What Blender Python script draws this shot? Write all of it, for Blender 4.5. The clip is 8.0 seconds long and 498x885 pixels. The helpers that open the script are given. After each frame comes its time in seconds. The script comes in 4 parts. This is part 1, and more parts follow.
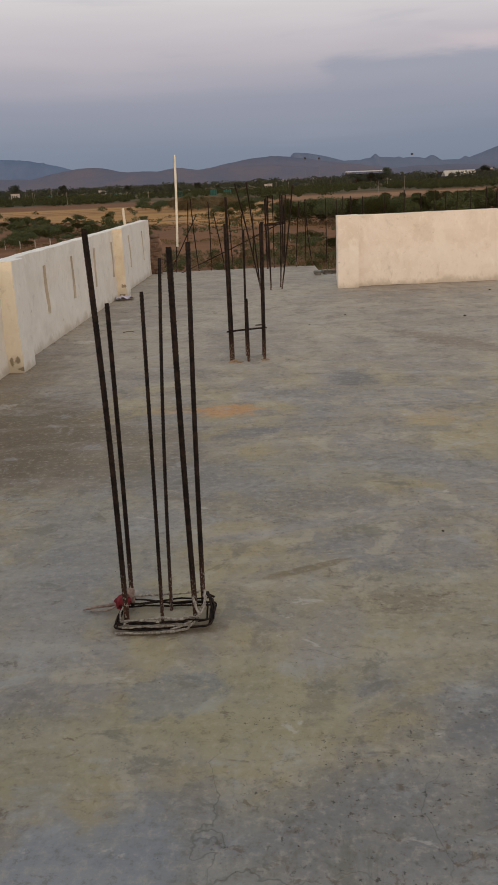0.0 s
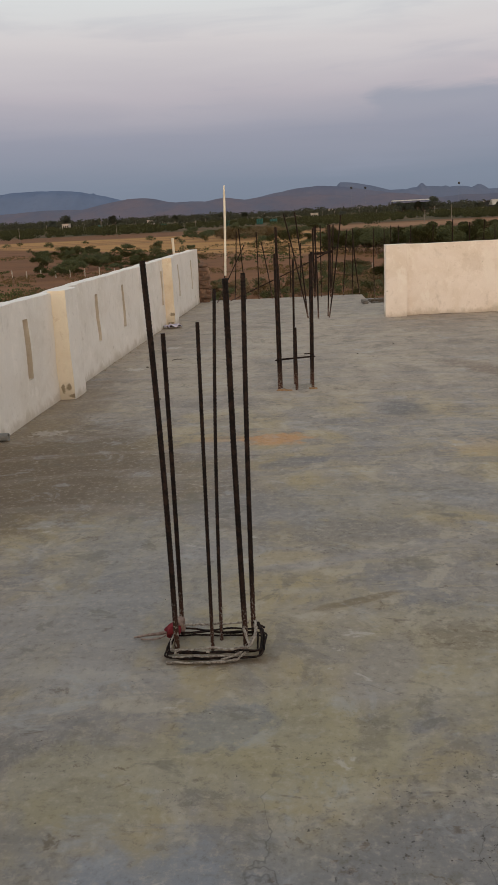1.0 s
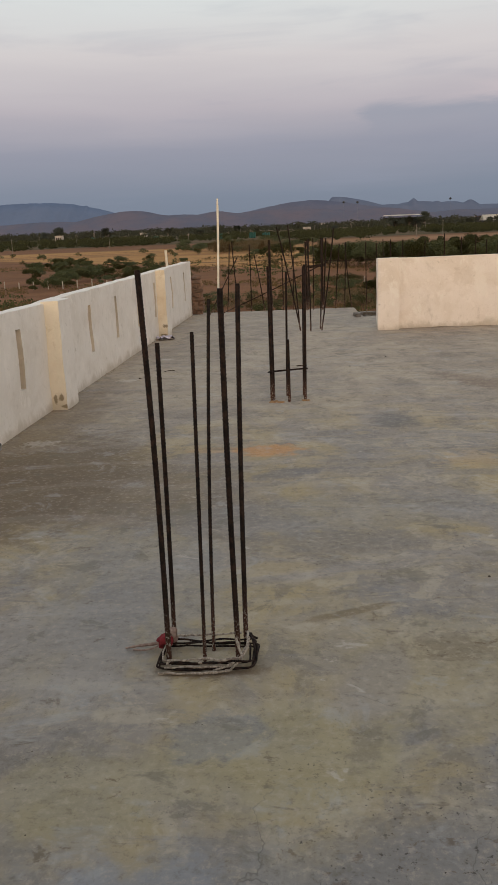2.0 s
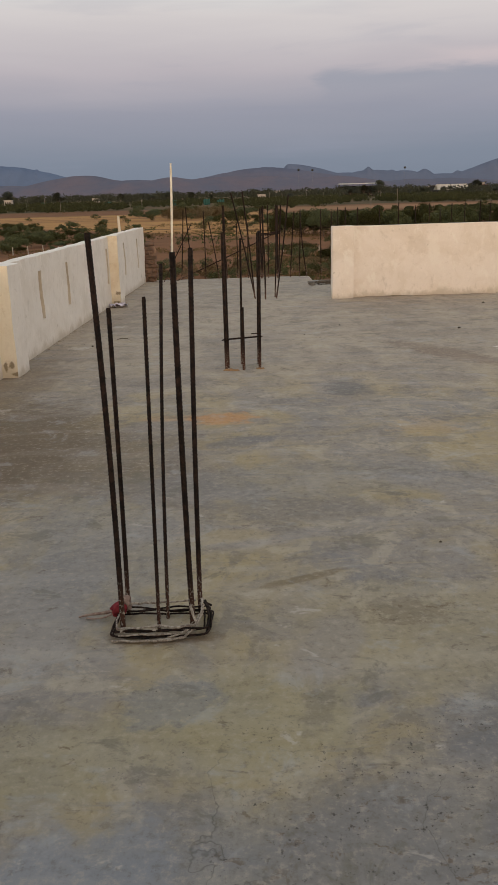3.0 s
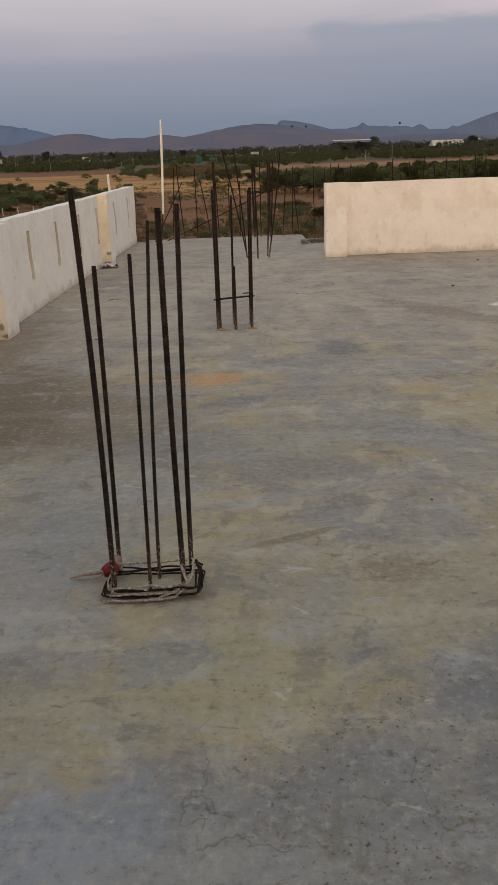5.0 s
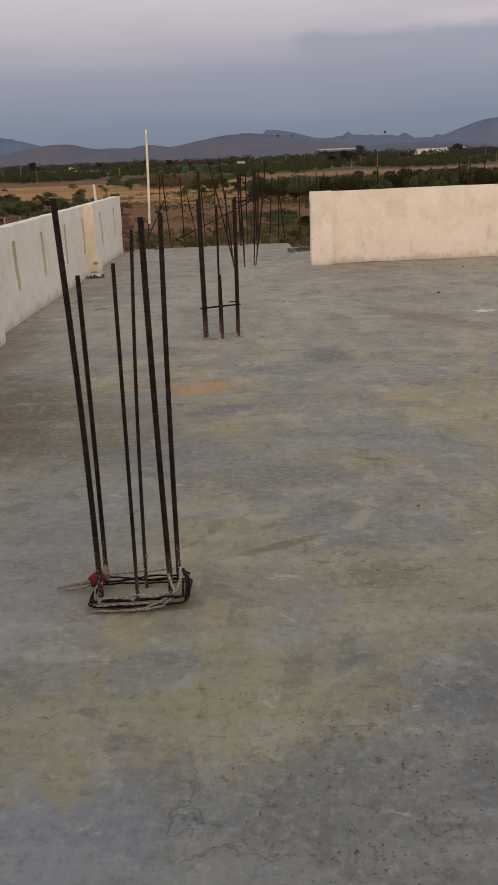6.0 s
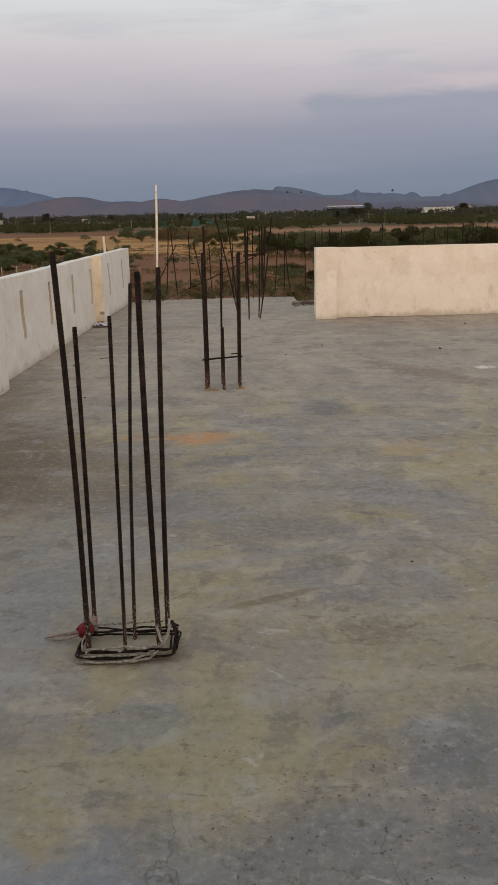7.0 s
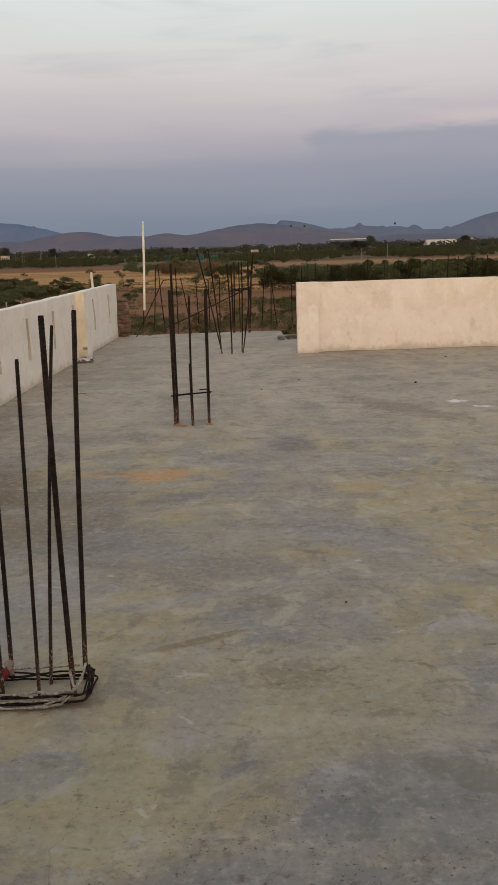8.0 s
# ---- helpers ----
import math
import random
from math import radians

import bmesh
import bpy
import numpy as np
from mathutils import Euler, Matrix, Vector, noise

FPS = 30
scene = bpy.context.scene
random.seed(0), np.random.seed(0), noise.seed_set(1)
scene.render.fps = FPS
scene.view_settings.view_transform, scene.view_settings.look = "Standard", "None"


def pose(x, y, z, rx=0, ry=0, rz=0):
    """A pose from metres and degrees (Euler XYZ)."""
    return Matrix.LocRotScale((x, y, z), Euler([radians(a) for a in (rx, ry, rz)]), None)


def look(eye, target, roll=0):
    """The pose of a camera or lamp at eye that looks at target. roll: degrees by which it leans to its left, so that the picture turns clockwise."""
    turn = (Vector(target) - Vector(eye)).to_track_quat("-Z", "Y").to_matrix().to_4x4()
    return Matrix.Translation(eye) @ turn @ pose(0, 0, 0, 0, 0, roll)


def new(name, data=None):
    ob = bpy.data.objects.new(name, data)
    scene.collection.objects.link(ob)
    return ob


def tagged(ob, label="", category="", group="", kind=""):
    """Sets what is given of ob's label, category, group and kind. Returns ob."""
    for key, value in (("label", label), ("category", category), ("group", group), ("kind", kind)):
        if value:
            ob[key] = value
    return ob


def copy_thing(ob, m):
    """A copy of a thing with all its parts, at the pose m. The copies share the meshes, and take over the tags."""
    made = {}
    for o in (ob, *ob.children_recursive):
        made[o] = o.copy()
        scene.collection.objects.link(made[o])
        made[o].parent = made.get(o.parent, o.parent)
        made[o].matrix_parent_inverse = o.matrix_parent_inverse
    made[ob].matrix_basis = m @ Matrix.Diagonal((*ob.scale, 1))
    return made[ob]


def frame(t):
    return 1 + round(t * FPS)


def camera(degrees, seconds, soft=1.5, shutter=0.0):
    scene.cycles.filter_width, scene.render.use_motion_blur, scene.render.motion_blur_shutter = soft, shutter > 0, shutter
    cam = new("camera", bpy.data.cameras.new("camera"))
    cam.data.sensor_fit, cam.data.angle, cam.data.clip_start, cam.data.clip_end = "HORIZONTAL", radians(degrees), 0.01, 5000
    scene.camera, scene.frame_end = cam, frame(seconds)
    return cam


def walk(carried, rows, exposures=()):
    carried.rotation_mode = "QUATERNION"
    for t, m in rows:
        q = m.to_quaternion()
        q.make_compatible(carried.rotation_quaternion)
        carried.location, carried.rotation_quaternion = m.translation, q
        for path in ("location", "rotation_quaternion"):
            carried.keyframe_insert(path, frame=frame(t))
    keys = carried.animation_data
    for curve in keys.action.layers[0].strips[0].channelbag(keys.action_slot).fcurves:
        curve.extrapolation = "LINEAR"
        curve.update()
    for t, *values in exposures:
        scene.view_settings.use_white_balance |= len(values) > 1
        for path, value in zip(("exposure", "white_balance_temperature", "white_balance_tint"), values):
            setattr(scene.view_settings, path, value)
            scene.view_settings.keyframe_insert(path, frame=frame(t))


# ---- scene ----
cam = camera(33.5, 8.0)
PATH = [
    (0, (0.027, -0.031, 1.526), (-0.015, 1.876, 0.925), -2.6),
    (0.2, (0.007, -0.029, 1.528), (-0.0666, 1.882, 0.9422), -2.44),
    (0.5, (-0.022, -0.027, 1.53), (-0.145, 1.891, 0.978), -2.2),
    (0.7, (-0.016, -0.028, 1.533), (-0.1559, 1.892, 0.9925), -2.44),
    (1, (-0.006, -0.029, 1.537), (-0.151, 1.894, 1.003), -2.8),
    (1.2, (-0.007, -0.03, 1.536), (-0.1451, 1.894, 1.0045), -2.68),
    (2.3, (-0.016, -0.033, 1.527), (-0.1247, 1.896, 1.0268), -2.02),
    (2.5, (-0.017, -0.034, 1.526), (-0.101, 1.896, 1.009), -1.9),
    (2.8, (-0.013, -0.023, 1.519), (-0.058, 1.897, 0.9663), -1.72),
    (3, (-0.01, -0.016, 1.515), (-0.027, 1.898, 0.935), -1.6),
    (3.5, (-0.007, 0.001, 1.51), (0.03, 1.897, 0.873), -1.2),
    (4, (-0.008, 0.005, 1.504), (0.043, 1.891, 0.841), -1.1),
    (4.5, (0.006, 0.001, 1.501), (0.012, 1.887, 0.834), -2.0),
    (4.7, (0.008, 0.0, 1.501), (-0.0008, 1.887, 0.8318), -2.05),
    (5.8, (0.021, -0.002, 1.499), (0.0258, 1.888, 0.8348), -2.35),
    (6, (0.023, -0.003, 1.499), (0.041, 1.888, 0.849), -2.4),
    (6.2, (0.019, -0.017, 1.504), (0.0471, 1.882, 0.8757), -1.88),
    (6.5, (0.012, -0.038, 1.511), (0.046, 1.873, 0.924), -1.1),
    (7, (0.068, -0.012, 1.509), (0.079, 1.915, 0.975), -1.3),
    (7.5, (0.239, 0.013, 1.536), (0.199, 1.952, 1.046), -1.6),
    (8, (0.394, 0.005, 1.532), (0.394, 1.952, 1.072), -1.7),
]
TINTS = [(0, 0, 6560, 10), (1, 0, 6580, 10), (2.5, 0, 6680, 10), (3, 0, 6720, 10), (4, 0, 6520, 10), (6, 0, 6500, 10), (7, 0, 6500, 10), (7.5, 0, 6580, 10), (8, 0.0, 6720, 10)]
walk(cam, [(t, look(eye, target, roll)) for t, eye, target, roll in PATH], TINTS)

# ---- sky and light ----
def lin(r, g, b):
    return tuple((c / 255 / 12.92) if c < 10 else ((c / 255 + 0.055) / 1.055) ** 2.4 for c in (r, g, b)) + (1.0,)


class Nodes:
    """Short writing for node trees."""

    def __init__(self, tree):
        self.tree = tree
        tree.nodes.clear()

    def put(self, value, socket):
        if isinstance(value, bpy.types.NodeSocket):
            self.tree.links.new(value, socket)
        elif value is not None:
            socket.default_value = value

    def node(self, kind, out=0, props=None, **inputs):
        n = self.tree.nodes.new(kind)
        for key, value in (props or {}).items():
            setattr(n, key, value)
        for key, value in inputs.items():
            self.put(value, n.inputs[int(key[1:])] if key[0] == "i" and key[1:].isdigit() else n.inputs[key])
        return n.outputs[out]

    def math(self, op, a, b=None, c=None, clamp=False):
        n = self.tree.nodes.new("ShaderNodeMath")
        n.operation, n.use_clamp = op, clamp
        for k, v in enumerate((a, b, c)):
            self.put(v, n.inputs[k])
        return n.outputs[0]

    def mix(self, fac, a, b, blend="MIX"):
        n = self.tree.nodes.new("ShaderNodeMix")
        n.data_type, n.blend_type = "RGBA", blend
        self.put(fac, n.inputs[0]), self.put(a, n.inputs[6]), self.put(b, n.inputs[7])
        return n.outputs[2]

    def ramp(self, fac, stops, interp="LINEAR"):
        n = self.tree.nodes.new("ShaderNodeValToRGB")
        n.color_ramp.interpolation = interp
        e = n.color_ramp.elements
        while len(e) < len(stops):
            e.new(0.5)
        for item, (p, c) in zip(e, stops):
            item.position, item.color = p, c if len(c) == 4 else (*c, 1)
        self.put(fac, n.inputs[0])
        return n.outputs[0]

    def step(self, x, lo, hi):
        n = self.tree.nodes.new("ShaderNodeMapRange")
        n.interpolation_type = "SMOOTHSTEP"
        self.put(x, n.inputs[0]), self.put(lo, n.inputs[1]), self.put(hi, n.inputs[2])
        return n.outputs[0]

    def scaled(self, vec, sx, sy, sz, shift=(0, 0, 0)):
        n = self.tree.nodes.new("ShaderNodeMapping")
        n.inputs["Scale"].default_value, n.inputs["Location"].default_value = (sx, sy, sz), shift
        self.put(vec, n.inputs[0])
        return n.outputs[0]

    def noise(self, vec, scale, detail=4.0, rough=0.55, distort=0.0):
        n = self.tree.nodes.new("ShaderNodeTexNoise")
        self.put(vec, n.inputs["Vector"])
        n.inputs["Scale"].default_value, n.inputs["Detail"].default_value = scale, detail
        n.inputs["Roughness"].default_value, n.inputs["Distortion"].default_value = rough, distort
        return n.outputs[0]

    def xyz(self, vec):
        n = self.tree.nodes.new("ShaderNodeSeparateXYZ")
        self.put(vec, n.inputs[0])
        return n.outputs


world = bpy.data.worlds.new("dusk_sky")
scene.world = world
world.use_nodes = True
N = Nodes(world.node_tree)
way = N.node("ShaderNodeTexCoord", "Generated")
wx, wy, wz = N.xyz(way)
soft_cloud = N.noise(N.scaled(way, 3, 3, 26), 1.0, 5, 0.5, 0.3)
big_cloud = N.noise(N.scaled(way, 4.5, 4.5, 34, (3.1, 0.4, 1.7)), 1.0, 4, 0.55, 0.4)
height = N.math("ADD", wz, N.math("MULTIPLY", N.math("SUBTRACT", soft_cloud, 0.5), 0.035))
sky_colour = N.ramp(height, [
    (0.0, lin(119, 130, 147)), (0.035, lin(128, 138, 155)), (0.085, lin(150, 153, 168)), (0.13, lin(184, 179, 187)),
    (0.18, lin(209, 205, 207)), (0.26, lin(218, 226, 227)), (0.5, lin(214, 223, 226)), (1.0, lin(188, 200, 212))])
# a low grey-blue cloud bank to the east-north-east, sharp above and melting away below, with a rosy rim
wisp = N.noise(N.scaled(way, 9, 9, 52, (5.2, 1.1, 0.6)), 1.0, 6, 0.6, 0.5)
rim = N.math("ADD", wz, N.math("ADD", N.math("MULTIPLY", N.math("SUBTRACT", wisp, 0.5), 0.022), N.math("MULTIPLY", N.math("SUBTRACT", big_cloud, 0.5), 0.02)))
east = N.math("ADD", wx, N.math("MULTIPLY", N.math("SUBTRACT", wisp, 0.5), 0.09))
front = N.step(wy, 0.0, 0.5)
bank = N.math("MULTIPLY", N.math("MULTIPLY", N.step(east, 0.062, 0.095), N.step(wz, 0.085, 0.124)), N.math("SUBTRACT", 1.0, N.step(rim, 0.118, 0.130)))
sky_colour = N.mix(N.math("MULTIPLY", N.math("MULTIPLY", bank, front), 0.46), sky_colour, lin(132, 145, 164))
rosy = N.math("MULTIPLY", N.math("MULTIPLY", N.step(east, 0.16, 0.25), N.step(rim, 0.122, 0.132)), N.math("SUBTRACT", 1.0, N.step(rim, 0.134, 0.152)))
sky_colour = N.mix(N.math("MULTIPLY", N.math("MULTIPLY", rosy, front), 0.4), sky_colour, lin(214, 199, 201))
streak = N.step(big_cloud, 0.52, 0.72)
sky_colour = N.mix(N.math("MULTIPLY", streak, 0.18), sky_colour, lin(150, 156, 175))
# the afterglow of the sunset, behind the camera
west = N.step(N.math("MULTIPLY", wy, -1.0), -0.25, 0.9)
low = N.math("SUBTRACT", 1.0, N.step(wz, 0.1, 0.75))
glow = N.math("MULTIPLY", west, low)
sky_colour = N.mix(glow, sky_colour, (1.75, 1.24, 0.80, 1))
background = N.node("ShaderNodeBackground", 0, None, Color=sky_colour, Strength=1.0)
out = world.node_tree.nodes.new("ShaderNodeOutputWorld")
world.node_tree.links.new(background, out.inputs[0])

sun = new("sun", bpy.data.lights.new("sun", "SUN"))
sun.data.energy, sun.data.angle, sun.data.color = 0.6, radians(50), (1.0, 0.8, 0.62)
sun.matrix_world = look((0.6, -8, 2.6), (0, 0, 0))


# ---- materials ----
def material(name):
    m = bpy.data.materials.new(name)
    m.use_nodes = True
    return m, Nodes(m.node_tree)


def finish(m, n, colour, rough=0.8, bump=None, strength=0.3, distance=0.01, metal=0.0, spec=0.5):
    b = m.node_tree.nodes.new("ShaderNodeBsdfPrincipled")
    n.put(colour, b.inputs["Base Color"]), n.put(rough, b.inputs["Roughness"]), n.put(metal, b.inputs["Metallic"])
    n.put(spec, b.inputs["Specular IOR Level"])
    if bump is not None:
        n.put(n.node("ShaderNodeBump", 0, None, Height=bump, Strength=strength, Distance=distance), b.inputs["Normal"])
    o = m.node_tree.nodes.new("ShaderNodeOutputMaterial")
    m.node_tree.links.new(b.outputs[0], o.inputs[0])
    return m


def place(n):
    return n.node("ShaderNodeNewGeometry", "Position")


def blot(n, p, cx, cy, rx, ry, turn=0.0, ragged=0.6, scale=6.0):
    """A patch with a ragged rim on a level surface: 1 inside, 0 outside."""
    x, y, _ = n.xyz(p)
    dx, dy = n.math("SUBTRACT", x, cx), n.math("SUBTRACT", y, cy)
    c, s = math.cos(radians(turn)), math.sin(radians(turn))
    u = n.math("DIVIDE", n.math("ADD", n.math("MULTIPLY", dx, c), n.math("MULTIPLY", dy, s)), rx)
    v = n.math("DIVIDE", n.math("SUBTRACT", n.math("MULTIPLY", dy, c), n.math("MULTIPLY", dx, s)), ry)
    r = n.math("SQRT", n.math("ADD", n.math("MULTIPLY", u, u), n.math("MULTIPLY", v, v)))
    r = n.math("ADD", r, n.math("MULTIPLY", n.math("SUBTRACT", n.noise(p, scale, 5, 0.65), 0.5), ragged * 2))
    return n.math("SUBTRACT", 1.0, n.step(r, 0.55, 1.05))


def concrete_floor():
    m, n = material("trowelled_concrete")
    p = place(n)
    warp = n.scaled(p, 1, 0.75, 1)
    a = n.noise(warp, 0.9, 6, 0.6, 0.6)
    b = n.noise(n.scaled(p, 1, 0.8, 1, (7.3, 2.2, 0)), 1.5, 6, 0.62, 0.9)
    c = n.noise(n.scaled(p, 0.8, 2.2, 1, (1.3, 9.2, 0)), 1.9, 6, 0.6, 0.8)
    d = n.noise(p, 14, 5, 0.65)
    e = n.noise(p, 70, 4, 0.7)
    col = n.mix(n.step(a, 0.44, 0.56), (0.252, 0.236, 0.212, 1), (0.312, 0.268, 0.176, 1))
    col = n.mix(n.math("MULTIPLY", n.step(b, 0.50, 0.62), 0.6), col, (0.206, 0.210, 0.216, 1))
    col = n.mix(n.math("MULTIPLY", n.step(c, 0.55, 0.72), 0.6), col, (0.36, 0.335, 0.285, 1))
    col = n.mix(n.math("MULTIPLY", n.step(c, 0.47, 0.30), 0.45), col, (0.19, 0.175, 0.15, 1))
    # the far half is greyer and cleaner
    _, y, _ = n.xyz(p)
    col = n.mix(n.math("MULTIPLY", n.step(y, 5.2, 8.0), 0.88), col, n.mix(n.step(a, 0.35, 0.65), (0.268, 0.240, 0.204, 1), (0.345, 0.310, 0.260, 1)))
    col = n.mix(n.math("MULTIPLY", n.step(d, 0.42, 0.66), 0.35), col, (0.19, 0.175, 0.15, 1))
    mott = n.noise(n.scaled(p, 1, 0.8, 1, (2.2, 5.1, 0)), 4.5, 6, 0.7, 0.5)
    col = n.mix(n.math("MULTIPLY", n.step(mott, 0.54, 0.61), 0.5), col, (0.37, 0.335, 0.265, 1))
    col = n.mix(n.math("MULTIPLY", n.step(mott, 0.46, 0.39), 0.5), col, (0.175, 0.165, 0.148, 1))
    # slanting trowel streaks
    slant = n.node("ShaderNodeMapping", 0, None, Vector=p, Rotation=(0, 0, -0.28), Scale=(1.0, 3.6, 1.0))
    drag = n.noise(slant, 1.7, 7, 0.66, 1.0)
    col = n.mix(n.math("MULTIPLY", n.step(drag, 0.54, 0.66), 0.5), col, (0.325, 0.288, 0.208, 1))
    col = n.mix(n.math("MULTIPLY", n.step(drag, 0.46, 0.35), 0.5), col, (0.190, 0.186, 0.182, 1))
    # broad patches: bluish laitance, olive curing marks and a darker pour behind the first column
    xx, yy, _ = n.xyz(p)
    pour = n.math("ADD", n.math("ADD", yy, n.math("MULTIPLY", xx, 0.26)), n.math("MULTIPLY", n.math("SUBTRACT", n.noise(p, 3.5, 5, 0.65), 0.5), 0.5))
    pour = n.math("MULTIPLY", n.math("MULTIPLY", n.step(pour, 3.72, 3.90), n.math("SUBTRACT", 1.0, n.step(pour, 4.7, 5.6))), n.math("SUBTRACT", 1.0, n.step(n.math("ADD", xx, n.math("MULTIPLY", a, 0.8)), -0.35, 0.55)))
    col = n.mix(n.math("MULTIPLY", pour, 0.75), col, (0.168, 0.146, 0.122, 1))
    for args, colour, amount in (
            ((0.30, 1.45, 1.3, 0.42, 5), (0.212, 0.218, 0.222, 1), 0.6), ((-0.45, 1.52, 0.3, 0.22, 30, 1.1, 8), (0.225, 0.242, 0.265, 1), 0.55),
            ((-0.05, 2.12, 0.42, 0.34, 10), (0.288, 0.262, 0.176, 1), 0.65), ((0.62, 2.62, 0.60, 0.50, 0), (0.300, 0.266, 0.180, 1), 0.6),
            ((-0.62, 1.95, 0.35, 0.22, 0), (0.280, 0.256, 0.178, 1), 0.6), ((-0.30, 2.22, 0.18, 0.13, 20, 1.3, 7), (0.190, 0.205, 0.224, 1), 0.5),
            ((0.16, 2.16, 0.06, 0.15, -12, 1.3, 11), (0.150, 0.142, 0.130, 1), 0.4), ((0.66, 1.98, 0.26, 0.09, 14, 1.1, 9), (0.160, 0.166, 0.176, 1), 0.6),
            ((0.62, 1.70, 0.08, 0.16, -25), (0.160, 0.168, 0.184, 1), 0.6), ((-0.95, 2.75, 0.36, 0.55, 10), (0.265, 0.258, 0.245, 1), 0.55),
            ((0.22, 2.52, 0.14, 0.34, -25), (0.245, 0.232, 0.222, 1), 0.55), ((0.16, 3.05, 0.26, 0.035, 24, 0.7, 9), (0.170, 0.140, 0.095, 1), 0.6),
            ((0.52, 2.78, 0.20, 0.12, 0, 1.6, 14), (0.175, 0.150, 0.115, 1), 0.4), ((0.22, 3.82, 0.52, 0.22, 0), (0.185, 0.180, 0.176, 1), 0.65),
            ((-0.18, 3.50, 0.30, 0.10, 10), (0.330, 0.280, 0.180, 1), 0.6), ((1.12, 5.25, 0.26, 0.22, 0, 1.2, 10), (0.36, 0.275, 0.165, 1), 0.5),
            ((-0.25, 5.58, 0.27, 0.2, 0, 0.9, 9), (0.42, 0.235, 0.115, 1), 0.70), ((-0.62, 5.62, 0.25, 0.1), (0.40, 0.24, 0.12, 1), 0.35),
            ((0.74, 6.40, 0.24, 0.30), (0.12, 0.125, 0.13, 1), 0.6),
            # dark brown patches along the west parapet
            ((-1.75, 4.9, 0.85, 1.5, -10), (0.15, 0.125, 0.095, 1), 0.72),
            ((-2.1, 6.6, 0.45, 1.6, 0), (0.19, 0.16, 0.12, 1), 0.55),
            ((1.85, 7.75, 0.25, 0.95, 32, 0.9, 9), (0.18, 0.145, 0.12, 1), 0.6),
            ((0.45, 1.62, 0.55, 0.45, 20, 0.9, 14), (0.200, 0.190, 0.175, 1), 0.5),
            ((-0.75, 3.4, 0.5, 0.8, 15), (0.225, 0.225, 0.22, 1), 0.55),
            ((0.85, 2.05, 0.35, 0.28, -30), (0.18, 0.182, 0.182, 1), 0.55),
            ((0.20, 4.25, 1.4, 0.35, 6), (0.21, 0.21, 0.205, 1), 0.5),
            ((-0.1, 5.0, 0.25, 0.12, 20), (0.15, 0.155, 0.17, 1), 0.6),
            ((-0.37, 2.61, 0.24, 0.075, 2, 0.8, 16), (0.130, 0.095, 0.07, 1), 0.55)):
        col = n.mix(n.math("MULTIPLY", blot(n, p, *args), amount), col, colour)
    splash = n.math("MAXIMUM", blot(n, p, 2.44, 8.0, 0.12, 0.09, 10, 1.7, 14), blot(n, p, 2.62, 7.7, 0.10, 0.06, -10, 1.7, 14))
    for args in ((-1.83, 8.5, 0.12, 0.10, 0, 1.9, 16), (-1.98, 5.92, 0.14, 0.10, 0, 2.0, 18), (-1.62, 9.9, 0.10, 0.08, 0, 1.9, 16)):
        splash = n.math("MAXIMUM", splash, n.math("MULTIPLY", blot(n, p, *args), 0.35))
    col = n.mix(n.math("MULTIPLY", splash, 0.8), col, (0.62, 0.6, 0.56, 1))
    flecks = n.noise(n.scaled(p, 0.8, 1.3, 1, (8, 3, 0)), 6.0, 5, 0.7, 0.6)
    col = n.mix(n.math("MULTIPLY", n.step(flecks, 0.62, 0.70), 0.6), col, (0.13, 0.11, 0.09, 1))
    col = n.mix(n.math("MULTIPLY", n.step(flecks, 0.36, 0.29), 0.55), col, (0.42, 0.39, 0.345, 1))
    # trowel sweeps
    sweep = n.node("ShaderNodeTexWave", 1, {"wave_type": "RINGS"}, Vector=n.scaled(p, 1, 1, 1, (0.4, -1.0, 0)), Scale=0.55, Distortion=9.0, Detail=4.0)
    col = n.mix(n.math("MULTIPLY", n.step(sweep, 0.75, 1.0), 0.10), col, (0.42, 0.40, 0.37, 1))
    # hair cracks and pits
    bent = n.node("ShaderNodeVectorMath", 0, {"operation": "ADD"}, i0=p, i1=n.node("ShaderNodeVectorMath", 0, {"operation": "SCALE"}, i0=n.node("ShaderNodeTexNoise", 1, None, Vector=p, Scale=2.5, Detail=5.0), Scale=0.5))
    edge = n.node("ShaderNodeTexVoronoi", 0, {"feature": "DISTANCE_TO_EDGE"}, Vector=bent, Scale=1.1)
    crack = n.math("MULTIPLY", n.math("SUBTRACT", 1.0, n.step(edge, 0.0, 0.0035)), n.math("MAXIMUM", n.math("MULTIPLY", n.step(n.noise(p, 1.2, 2), 0.55, 0.62), 0.7), blot(n, p, 0.05, 1.68, 0.55, 0.3, 0, 0.7, 4)))
    worn = n.math("MAXIMUM", n.math("MULTIPLY", n.step(n.noise(n.scaled(p, 1, 1, 1, (4, 4, 0)), 1.6, 3), 0.5, 0.68), 0.8), blot(n, p, 0.45, 1.7, 0.75, 0.5, 15, 0.8, 5))
    pits = n.math("MULTIPLY", n.step(n.noise(p, 48, 4, 0.75), 0.58, 0.64), n.math("MULTIPLY", worn, n.step(n.noise(p, 6, 4, 0.6), 0.42, 0.6)))
    scab = n.math("MULTIPLY", n.step(n.noise(n.scaled(p, 1, 1.3, 1, (2, 7, 0)), 15, 6, 0.72, 0.4), 0.57, 0.63), n.math("MAXIMUM", blot(n, p, 0.42, 1.62, 0.65, 0.30, 10, 0.8, 5), n.math("MAXIMUM", blot(n, p, -0.62, 1.98, 0.2, 0.08, 0, 0.9, 8), blot(n, p, 0.52, 2.78, 0.2, 0.14, 0, 1.0, 8))))
